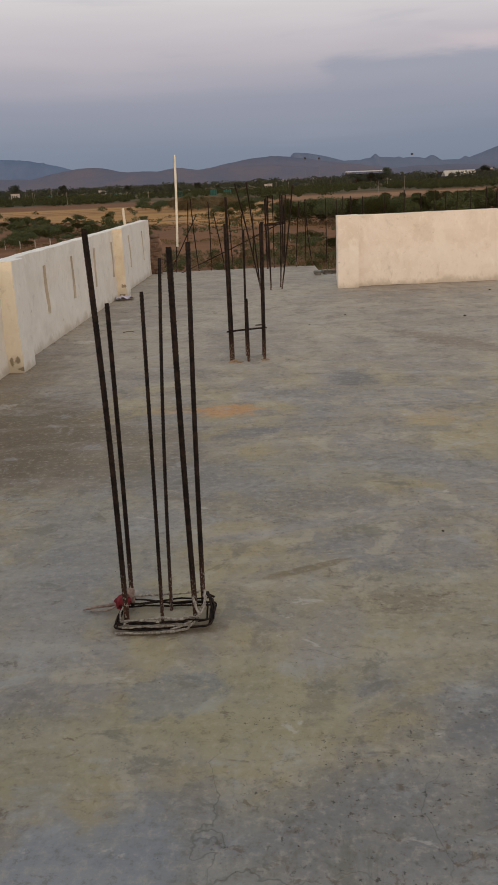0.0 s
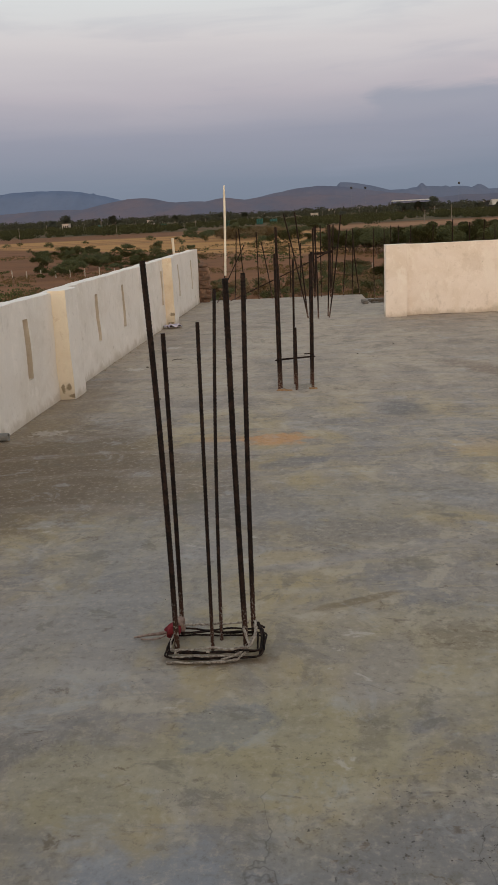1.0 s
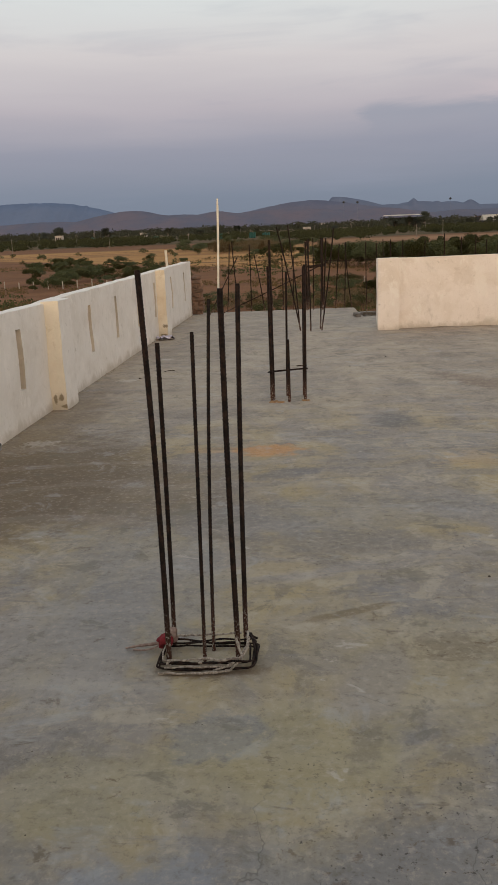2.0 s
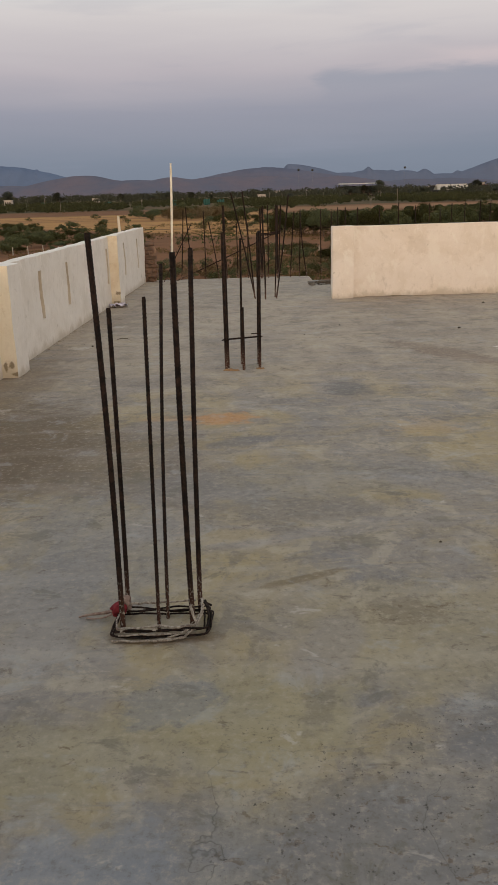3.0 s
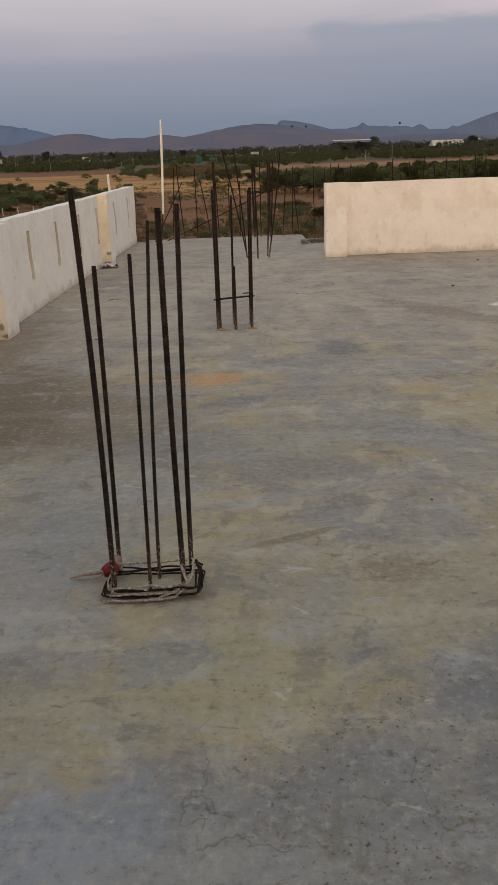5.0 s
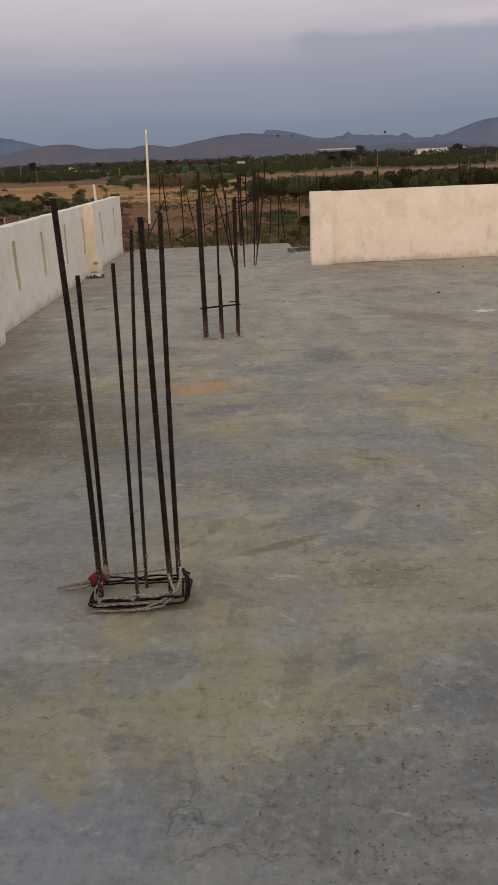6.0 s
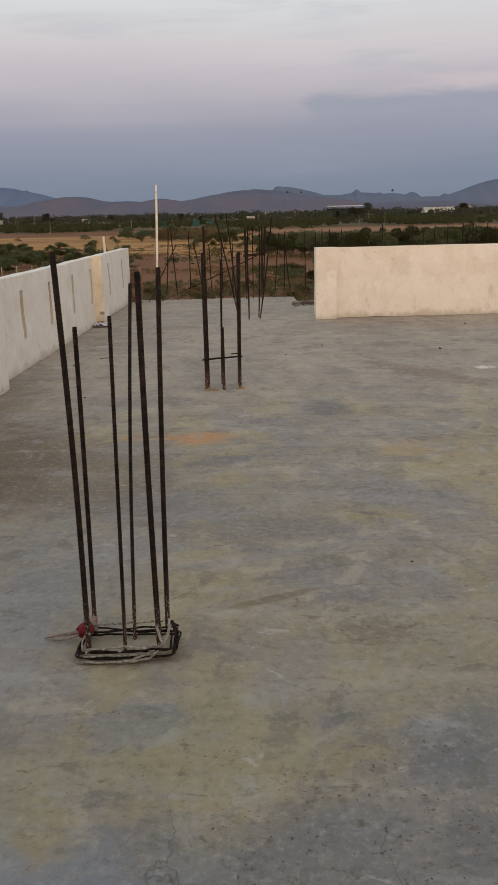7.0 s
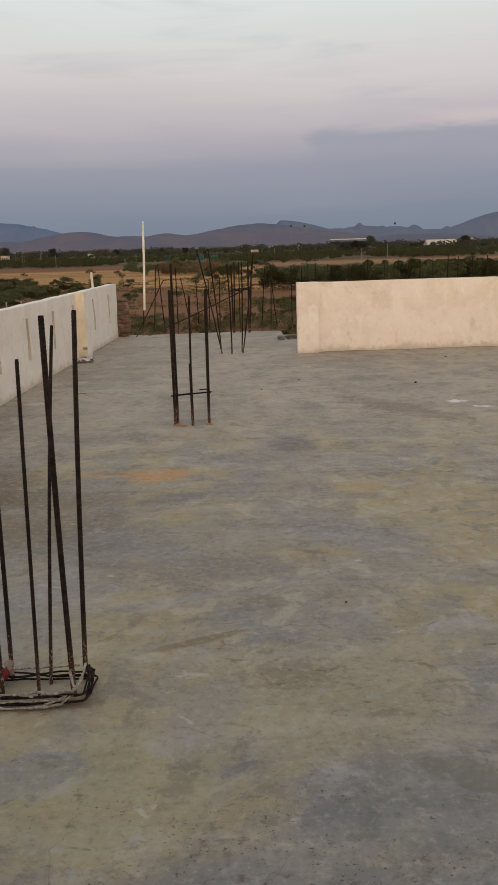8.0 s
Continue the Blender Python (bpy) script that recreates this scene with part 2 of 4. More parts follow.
    col = n.mix(n.math("MULTIPLY", scab, 0.6), col, (0.135, 0.105, 0.08, 1))
    fine = n.noise(p, 28, 6, 0.75)
    col = n.mix(n.math("MULTIPLY", n.step(fine, 0.50, 0.66), 0.38), col, (0.40, 0.355, 0.29, 1))
    col = n.mix(n.math("MULTIPLY", n.step(fine, 0.48, 0.34), 0.42), col, (0.145, 0.128, 0.108, 1))
    col = n.mix(1.0, col, (1.045, 0.99, 0.985, 1), "MULTIPLY")
    turned = n.node("ShaderNodeMapping", 0, None, Vector=p, Rotation=(0, 0, 0.7), Scale=(1.0, 1.35, 1.0))
    scuff = n.noise(turned, 3.2, 7, 0.72, 0.6)
    col = n.mix(n.math("MULTIPLY", n.step(scuff, 0.55, 0.66), 0.4), col, (0.335, 0.325, 0.315, 1))
    col = n.mix(n.math("MULTIPLY", n.step(scuff, 0.43, 0.36), 0.5), col, (0.165, 0.150, 0.125, 1))
    col = n.node("ShaderNodeBrightContrast", 0, None, Color=col, Bright=0.067, Contrast=0.26)
    col = n.mix(n.math("MULTIPLY", crack, 0.5), col, (0.09, 0.08, 0.07, 1))
    col = n.mix(n.math("MULTIPLY", pits, 0.85), col, (0.06, 0.05, 0.042, 1))
    relief = n.math("ADD", n.math("MULTIPLY", d, 0.6), n.math("SUBTRACT", n.math("MULTIPLY", e, 0.25), n.math("ADD", crack, n.math("ADD", pits, n.math("MULTIPLY", scab, 0.6)))))
    return finish(m, n, col, n.math("ADD", 0.62, n.math("MULTIPLY", b, 0.3)), relief, 0.25, 0.006, 0, 0.35)


def plaster(name, base, stain, amount, foot=0.11, marks=()):
    m, n = material(name)
    p = place(n)
    a, b, c = n.noise(p, 1.9, 6, 0.62, 0.8), n.noise(n.scaled(p, 1, 1, 0.55, (3, 1, 8)), 5, 6, 0.7, 0.4), n.noise(p, 45, 4, 0.65)
    col = n.mix(n.math("MULTIPLY", n.step(a, 0.42, 0.7), amount), base, stain)
    col = n.mix(n.math("MULTIPLY", n.step(b, 0.56, 0.74), amount * 0.8), col, tuple(0.72 * v for v in stain[:3]) + (1,))
    col = n.mix(n.math("MULTIPLY", n.step(b, 0.46, 0.32), 0.8), col, tuple(min(0.86, 1.08 * v) for v in base[:3]) + (1,))
    patches = n.noise(p, 13, 5, 0.7, 0.5)
    col = n.mix(n.math("MULTIPLY", n.step(patches, 0.56, 0.68), amount * 0.5), col, tuple(0.85 * v for v in stain[:3]) + (1,))
    col = n.mix(n.math("MULTIPLY", n.step(patches, 0.44, 0.36), 0.5), col, tuple(min(0.87, 1.06 * v) for v in base[:3]) + (1,))
    _, _, z = n.xyz(p)
    splash = n.math("MULTIPLY", n.math("SUBTRACT", 1.0, n.step(n.math("ADD", z, n.math("MULTIPLY", n.math("SUBTRACT", b, 0.5), 0.35)), 0.0, foot)), 0.5)
    col = n.mix(splash, col, (0.36, 0.29, 0.2, 1))
    x, _, _ = n.xyz(p)
    flat = n.node("ShaderNodeCombineXYZ", 0, None, X=x, Y=z)
    col = n.mix(n.math("MULTIPLY", blot(n, flat, 2.42, 0.72, 0.24, 0.16, 0, 1.3, 13), 0.3), col, (0.58, 0.50, 0.41, 1))
    col = n.mix(n.math("MULTIPLY", blot(n, flat, 2.62, 0.64, 0.10, 0.30, 8, 0.9, 9), 0.7), col, (0.84, 0.78, 0.71, 1))
    for args in marks:
        col = n.mix(n.math("MULTIPLY", blot(n, flat, *args, 0, 1.0, 30), 0.8), col, (0.20, 0.15, 0.085, 1))
    spots = n.math("MULTIPLY", n.step(n.noise(p, 9, 3, 0.5), 0.70, 0.76), 0.55)
    col = n.mix(spots, col, (0.42, 0.37, 0.3, 1))
    return finish(m, n, col, 0.9, n.math("ADD", n.math("MULTIPLY", b, 0.5), n.math("MULTIPLY", c, 0.3)), 0.6, 0.014, 0, 0.2)


def rusty_steel():
    m, n = material("rusty_steel")
    p = place(n)
    a, b = n.noise(p, 30, 5, 0.65), n.noise(n.scaled(p, 1, 1, 0.6), 130, 4, 0.65)
    col = n.mix(n.step(a, 0.38, 0.68), (0.011, 0.0075, 0.0065, 1), (0.036, 0.020, 0.014, 1))
    _, _, z = n.xyz(p)
    foot = n.math("SUBTRACT", 1.0, n.step(n.math("ADD", z, n.math("MULTIPLY", a, 0.2)), 0.12, 0.34))
    col = n.mix(n.math("MULTIPLY", foot, 0.75), col, (0.088, 0.040, 0.026, 1))
    col = n.mix(n.math("MULTIPLY", n.math("MULTIPLY", foot, n.step(b, 0.54, 0.62)), 0.8), col, (0.42, 0.38, 0.33, 1))
    return finish(m, n, col, 0.85, a, 0.3, 0.002, 0.0, 0.2)


def plain(name, colour, second, scale=20.0, rough=0.7, metal=0.0, bump=0.2, spec=0.4):
    m, n = material(name)
    p = place(n)
    a = n.noise(p, scale, 5, 0.6)
    col = n.mix(n.step(a, 0.35, 0.68), colour, second)
    return finish(m, n, col, rough, a, bump, 0.004, metal, spec)


def field_ground():
    m, n = material("dry_field_ground")
    p = place(n)
    x, y, _ = n.xyz(p)
    a = n.noise(n.scaled(p, 0.02, 0.02, 1), 1.0, 5, 0.6)
    b = n.noise(n.scaled(p, 0.05, 0.12, 1, (4, 7, 0)), 1.0, 6, 0.65)
    c = n.noise(n.scaled(p, 0.5, 0.9, 1), 1.0, 5, 0.7)
    d = n.noise(n.scaled(p, 0.012, 0.03, 1, (9, 2, 0)), 1.0, 4, 0.6)
    wave = n.math("MULTIPLY", n.math("SUBTRACT", a, 0.5), 46.0)
    fine = n.math("MULTIPLY", n.math("SUBTRACT", b, 0.5), 16.0)
    soil, red, tan, straw = (0.145, 0.072, 0.038, 1), (0.195, 0.092, 0.046, 1), (0.265, 0.135, 0.058, 1), (0.385, 0.212, 0.080, 1)
    col = n.mix(n.step(b, 0.38, 0.62), soil, red)
    # green growth beyond the stubble
    yy = n.math("ADD", y, wave)
    col = n.mix(n.step(yy, 470.0, 520.0), col, n.mix(n.step(d, 0.42, 0.58), (0.060, 0.056, 0.028, 1), (0.12, 0.078, 0.044, 1)))
    # stubble fields, straw-coloured, split by darker furrows and bunds
    near = n.math("ADD", n.math("ADD", y, n.math("MULTIPLY", x, 1.18)), fine)
    stubble = n.math("MULTIPLY", n.step(near, 163.0, 176.0), n.math("SUBTRACT", 1.0, n.step(n.math("ADD", y, fine), 372.0, 392.0)))
    stubble = n.math("MULTIPLY", stubble, n.math("SUBTRACT", 1.0, n.step(n.math("ADD", x, fine), 4.0, 14.0)))
    plots = n.noise(n.scaled(p, 0.004, 0.040, 1, (1.5, 3.5, 0)), 1.0, 4, 0.6, 0.3)
    crop = n.mix(n.step(plots, 0.40, 0.50), tan, straw)
    crop = n.mix(n.math("MULTIPLY", n.step(plots, 0.575, 0.60), n.math("SUBTRACT", 1.0, n.step(plots, 0.63, 0.66))), crop, (0.15, 0.078, 0.042, 1))
    crop = n.mix(n.math("MULTIPLY", n.step(b, 0.54, 0.70), 0.45), crop, (0.19, 0.105, 0.052, 1))
    col = n.mix(n.math("MULTIPLY", stubble, 0.92), col, crop)
    # a bare strip beyond the eastern trees
    strip = n.math("MULTIPLY", n.math("MULTIPLY", n.step(n.math("ADD", y, fine), 365.0, 390.0), n.math("SUBTRACT", 1.0, n.step(n.math("ADD", y, fine), 440.0, 470.0))), n.step(x, 0.0, 20.0))
    col = n.mix(n.math("MULTIPLY", strip, 0.9), col, (0.27, 0.150, 0.082, 1))
    col = n.mix(n.math("MULTIPLY", n.step(c, 0.54, 0.75), 0.4), col, (0.085, 0.066, 0.032, 1))
    return finish(m, n, col, 0.95, c, 0.5, 0.2, 0, 0.1)


def leaves(name, dark, light):
    m, n = material(name)
    r = n.node("ShaderNodeNewGeometry", "Random Per Island")
    o = n.node("ShaderNodeObjectInfo", "Random")
    col = n.mix(r, dark, light)
    col = n.mix(n.math("MULTIPLY", o, 0.22), col, (0.085, 0.088, 0.036, 1))
    return finish(m, n, col, 0.75, None, spec=0.15)


def hillside(name, low, high, scale):
    m, n = material(name)
    p = place(n)
    a, b = n.noise(n.scaled(p, 1, 0.6, 2), scale, 5, 0.62), n.noise(p, scale * 7, 4, 0.65)
    col = n.mix(n.step(a, 0.35, 0.65), low, high)
    col = n.mix(n.math("MULTIPLY", n.step(b, 0.5, 0.72), 0.25), col, tuple(0.75 * v for v in low[:3]) + (1,))
    return finish(m, n, col, 0.95, None, spec=0.05)


M_FLOOR = concrete_floor()
M_PLASTER_W = plaster("whitewashed_plaster", (0.75, 0.705, 0.66, 1), (0.62, 0.565, 0.50, 1), 0.55)
M_PLASTER_N = plaster("cream_plaster", (0.82, 0.745, 0.68, 1), (0.70, 0.61, 0.515, 1), 0.65)
# warm low light is put into this yellow; the foot marks are stains
M_PILLAR = plaster("warm_lit_plaster", (0.80, 0.715, 0.575, 1), (0.70, 0.57, 0.40, 1), 0.75, 0.2, ((-2.135, 0.115, 0.03, 0.035), (-2.185, 0.10, 0.022, 0.045), (-2.10, 0.035, 0.05, 0.02), (-1.935, 0.17, 0.045, 0.03), (-1.97, 0.04, 0.06, 0.02)))
# slot sides: the warm light on them is put into the tan
M_SLOT = plaster("warm_lit_tan_plaster", (0.64, 0.56, 0.46, 1), (0.50, 0.42, 0.32, 1), 0.7)
M_STEEL = rusty_steel()
M_WIRE = plain("black_tie_steel", (0.007, 0.0055, 0.005, 1), (0.040, 0.022, 0.016, 1), 60, 0.75, 0.0, 0.2, 0.12)
M_CEMENTED = plain("cement_crusted_wire", (0.42, 0.36, 0.30, 1), (0.17, 0.13, 0.105, 1), 95, 0.9, 0, 0.6, 0.2)
M_RED = plain("faded_red_cloth", (0.24, 0.035, 0.04, 1), (0.13, 0.02, 0.026, 1), 40, 0.95, 0, 0.5, 0.1)
M_STRING = plain("pale_pink_string", (0.34, 0.25, 0.205, 1), (0.22, 0.145, 0.12, 1), 50, 0.95, 0, 0.4, 0.1)
M_PVC = plain("white_plastic_pipe", (0.74, 0.70, 0.60, 1), (0.62, 0.56, 0.45, 1), 6, 0.45, 0, 0.05, 0.5)
M_BRICK = plain("weathered_red_brick", (0.19, 0.115, 0.08, 1), (0.12, 0.085, 0.065, 1), 14, 0.95, 0, 0.6, 0.1)
M_MORTAR = plain("worn_brown_mortar", (0.27, 0.17, 0.12, 1), (0.17, 0.115, 0.085, 1), 12, 0.95, 0, 0.7, 0.1)
M_CURB = plain("rough_grey_concrete", (0.30, 0.295, 0.28, 1), (0.21, 0.2, 0.19, 1), 9, 0.95, 0, 0.6, 0.2)
M_RUBBLE = plain("dirty_broken_concrete", (0.20, 0.175, 0.15, 1), (0.11, 0.09, 0.075, 1), 22, 0.95, 0, 0.6, 0.1)
M_BAG = plain("lavender_plastic", (0.62, 0.58, 0.68, 1), (0.45, 0.40, 0.50, 1), 18, 0.5, 0, 0.3, 0.5)
M_DEBRIS = plain("dark_chips", (0.07, 0.055, 0.045, 1), (0.15, 0.12, 0.09, 1), 40, 0.95, 0, 0.3, 0.1)
M_CRUMB = plain("brown_plaster_crumbs", (0.24, 0.17, 0.115, 1), (0.40, 0.34, 0.27, 1), 60, 0.95, 0, 0.3, 0.1)
M_FIELD = field_ground()
M_BARK = plain("grey_brown_bark", (0.10, 0.075, 0.055, 1), (0.17, 0.13, 0.1, 1), 5, 0.95, 0, 0.5, 0.1)
M_LEAF = leaves("thorn_scrub_leaves", (0.024, 0.031, 0.013, 1), (0.092, 0.102, 0.042, 1))
# far trees: greyed leaf colour with aerial haze put in
M_LEAF_DARK = leaves("hazed_dark_tree_leaves", (0.028, 0.034, 0.030, 1), (0.056, 0.062, 0.050, 1))
M_BELT = leaves("dusky_thorn_leaves", (0.020, 0.027, 0.014, 1), (0.060, 0.066, 0.030, 1))
M_DRY = leaves("dry_brush_twigs", (0.095, 0.066, 0.034, 1), (0.155, 0.108, 0.054, 1))
# distance haze is mixed into these hill colours, bluer and paler farther off
M_HILL_RED = hillside("hazed_mauve_red_hillside", (0.110, 0.117, 0.162, 1), (0.142, 0.124, 0.154, 1), 0.006)
M_HILL_MID = hillside("hazed_grey_blue_hillside", (0.126, 0.148, 0.212, 1), (0.136, 0.156, 0.22, 1), 0.005)
M_HILL_MIDDLE = hillside("hazed_grey_mauve_hillside", (0.114, 0.124, 0.178, 1), (0.132, 0.130, 0.172, 1), 0.005)
M_HILL_FAR = hillside("hazed_pale_blue_hillside", (0.120, 0.158, 0.245, 1), (0.128, 0.166, 0.255, 1), 0.004)
M_POST = plain("pale_granite", (0.42, 0.38, 0.33, 1), (0.3, 0.27, 0.23, 1), 3, 0.9, 0, 0.3, 0.2)
M_POLE = plain("dull_concrete_pole", (0.17, 0.155, 0.14, 1), (0.24, 0.21, 0.18, 1), 1.0, 0.9, 0, 0.1, 0.2)
M_SHED = plain("white_sheet_roofing", (0.80, 0.74, 0.66, 1), (0.68, 0.62, 0.54, 1), 0.2, 0.6, 0, 0.1, 0.3)
# near-black: shade under the shed roofs put into colour; also house walls, windows
M_SHADE = plain("near_black_shade", (0.028, 0.028, 0.026, 1), (0.05, 0.045, 0.04, 1), 0.3, 0.9, 0, 0.1, 0.2)
M_TILE = plain("dull_red_roof", (0.16, 0.085, 0.07, 1), (0.12, 0.07, 0.06, 1), 0.4, 0.9, 0, 0.1, 0.2)
M_NET = plain("teal_shade_net", (0.035, 0.12, 0.105, 1), (0.03, 0.085, 0.08, 1), 1.0, 0.8, 0, 0.1, 0.2)
# mast poles are paled in colour to stand for haze
M_MAST_POLE = plain("hazed_grey_mast", (0.16, 0.17, 0.20, 1), (0.20, 0.21, 0.24, 1), 1.0, 0.7, 0.0, 0.1, 0.2)
M_HOUSE = plain("weathered_limewash", (0.50, 0.45, 0.42, 1), (0.36, 0.33, 0.31, 1), 0.5, 0.9, 0, 0.1, 0.2)
M_MAST = plain("dark_mast_steel", (0.05, 0.05, 0.055, 1), (0.08, 0.08, 0.085, 1), 1.0, 0.6, 0.3, 0.1, 0.3)


# ---- mesh helpers ----
def part(name, bm, mat, parent=None, label="", smooth=False):
    """Links a bmesh as one mesh object, under a parent if there is one."""
    me = bpy.data.meshes.new(name)
    bm.normal_update()
    bm.to_mesh(me)
    bm.free()
    me.materials.append(mat)
    if smooth:
        for poly in me.polygons:
            poly.use_smooth = True
    ob = new(name, me)
    ob.parent = parent
    return tagged(ob, label)


def soup(name, verts, faces, mat, parent=None, label=""):
    me = bpy.data.meshes.new(name)
    me.from_pydata(verts, [], faces)
    me.materials.append(mat)
    ob = new(name, me)
    ob.parent = parent
    return tagged(ob, label)


def empty(name, m=None):
    ob = new(name)
    ob.empty_display_size = 0.1
    if m is not None:
        ob.matrix_basis = m
    return ob


def box(bm, x0, y0, z0, x1, y1, z1, bevel=0.0, jitter=0.0):
    made = bmesh.ops.create_cube(bm, size=1)["verts"]
    for v in made:
        v.co = Vector(((x0 + x1) / 2 + v.co.x * (x1 - x0), (y0 + y1) / 2 + v.co.y * (y1 - y0), (z0 + z1) / 2 + v.co.z * (z1 - z0)))
        if jitter:
            v.co += Vector([random.uniform(-jitter, jitter) for _ in range(3)])
    if bevel:
        edges = list({e for v in made for e in v.link_edges})
        bmesh.ops.bevel(bm, geom=edges, offset=bevel, segments=1, affect="EDGES")
    return bm


def tube(bm, points, radii, sides=8, ribs=0.0):
    """A round bar through the points; ribs: height of the rolled ribs, for reinforcing steel."""
    points = [Vector(p) for p in points]
    if isinstance(radii, (int, float)):
        radii = [radii] * len(points)
    if ribs:
        fine, fr = [], []
        for a, b, ra, rb in zip(points, points[1:], radii, radii[1:]):
            k = max(1, round((b - a).length / 0.007))
            for i in range(k):
                fine.append(a.lerp(b, i / k))
                fr.append(ra + (rb - ra) * i / k + (ribs if len(fine) % 2 else 0.0))
        fine.append(points[-1]), fr.append(radii[-1])
        points, radii = fine, fr
    rings, side = [], None
    for i, p in enumerate(points):
        d = (points[min(i + 1, len(points) - 1)] - points[max(i - 1, 0)]).normalized()
        if side is None:
            side = d.orthogonal().normalized()
        side = (side - d * side.dot(d)).normalized()
        up = d.cross(side)
        rings.append([bm.verts.new(p + (side * math.cos(6.28319 * k / sides) + up * math.sin(6.28319 * k / sides)) * radii[i]) for k in range(sides)])
    for r0, r1 in zip(rings, rings[1:]):
        for k in range(sides):
            bm.faces.new((r0[k], r0[(k + 1) % sides], r1[(k + 1) % sides], r1[k]))
    bm.faces.new(rings[0][::-1]), bm.faces.new(rings[-1])
    return bm


def bowed(a, b, bow=(0, 0, 0), n=8):
    a, b, bow = Vector(a), Vector(b), Vector(bow)
    return [a.lerp(b, i / n) + bow * math.sin(math.pi * i / n) for i in range(n + 1)]


def panel(us, vs, back, depth, to_world):
    """A wall as a grid: us along it, vs up it; depth(u, v) is how far its face lies behind the front, back its thickness."""
    bm = bmesh.new()
    cache = {}

    def vert(u, v, d):
        key = (round(u, 4), round(v, 4), round(d, 4))
        if key not in cache:
            cache[key] = bm.verts.new(to_world(u, v, d))
        return cache[key]

    deep = [[depth((a + b) / 2, (c + d) / 2) for c, d in zip(vs, vs[1:])] for a, b in zip(us, us[1:])]
    nu, nv = len(us) - 1, len(vs) - 1
    for i in range(nu):
        for j in range(nv):
            d = deep[i][j]
            bm.faces.new((vert(us[i], vs[j], d), vert(us[i + 1], vs[j], d), vert(us[i + 1], vs[j + 1], d), vert(us[i], vs[j + 1], d)))
            bm.faces.new((vert(us[i], vs[j], back), vert(us[i], vs[j + 1], back), vert(us[i + 1], vs[j + 1], back), vert(us[i + 1], vs[j], back)))
            for di, dj, p, q in ((1, 0, (i + 1, j), (i + 1, j + 1)), (0, 1, (i + 1, j + 1), (i, j + 1)), (-1, 0, (i, j + 1), (i, j)), (0, -1, (i, j), (i + 1, j))):
                a, b = i + di, j + dj
                other = deep[a][b] if 0 <= a < nu and 0 <= b < nv else back
                if other > d + 1e-6:
                    bm.faces.new((vert(us[p[0]], vs[p[1]], other), vert(us[q[0]], vs[q[1]], other), vert(us[q[0]], vs[q[1]], d), vert(us[p[0]], vs[p[1]], d)))
    bmesh.ops.recalc_face_normals(bm, faces=bm.faces)
    return bm


def steps(a, b, size, extra=()):
    n = max(1, round((b - a) / size))
    keep = [e for e in extra if a < e < b]
    grid = [a + (b - a) * i / n for i in range(n + 1)]
    grid = [g for g in grid if g in (a, b) or all(abs(g - e) > size * 0.3 for e in keep)]
    return sorted(set(grid + keep))


def rough(p, amount, scale=3.0):
    """Small unevenness of hand-laid plaster, the same wherever two pieces meet."""
    return Vector(p) + Vector((noise.noise(Vector(p) * scale), noise.noise(Vector(p) * scale + Vector((9, 0, 0))), 0.8 * noise.noise(Vector(p) * scale + Vector((0, 9, 0))))) * amount


# ---- the roof terrace ----
WEST_TURN = 0.0375


def west_x(y):
    return -2.22 + WEST_TURN * (y - 7.13)


bm = bmesh.new()
outline = [(-2.75, -6.0), (7.6, -6.0), (7.6, 15.62), (1.95, 15.62), (1.95, 14.05), (1.10, 13.92), (1.06, 14.35), (1.04, 15.5), (0.4, 15.53), (-0.5, 15.46), (-1.4, 15.42), (-2.02, 15.5), (-2.10, 13.0)]
top = [bm.verts.new((x, y, 0)) for x, y in outline]
low_ring = [bm.verts.new((x, y, -0.15)) for x, y in outline]
bm.faces.new(top), bm.faces.new(low_ring[::-1])
for k in range(len(outline)):
    j = (k + 1) % len(outline)
    bm.faces.new((top[k], low_ring[k], low_ring[j], top[j]))
bmesh.ops.recalc_face_normals(bm, faces=bm.faces)
floor = tagged(part("floor", bm, M_FLOOR), "grey concrete roof terrace with yellowish and bluish patches", "floor", kind="structure")

bm = box(bmesh.new(), -2.7, -5.9, -7.0, 7.5, 15.4, -0.155)
tagged(part("building_wall", bm, M_PLASTER_N), "plastered house wall below the roof terrace", "wall", kind="structure")
bm = box(bmesh.new(), 1.07, 13.95, -0.15, 1.94, 15.6, -0.09, 0.01)
tagged(part("roof_ledge", bm, M_CURB), "sunken rough concrete ledge beside the parapet", "ledge", kind="structure")

# west parapet with narrow recessed slots and shallow pillars
SLOTS = [1.1, 2.2, 3.3, 4.35, 5.40, 6.47, 8.55, 9.63, 10.77, 11.86, 13.2, 14.4]
SLOT_W, WALL_H = 0.105, 0.955
marks = [e for s in SLOTS for e in (s - SLOT_W / 2, s + SLOT_W / 2)]


def west_depth(u, v):
    return 0.075 if 0.315 < v < 0.805 and any(abs(u - s) < SLOT_W / 2 for s in SLOTS) else 0.0


def west_place(u, v, d):
    return rough((west_x(u) - d, u, v), 0.016 if v > 0.05 else 0.008, 2.9)


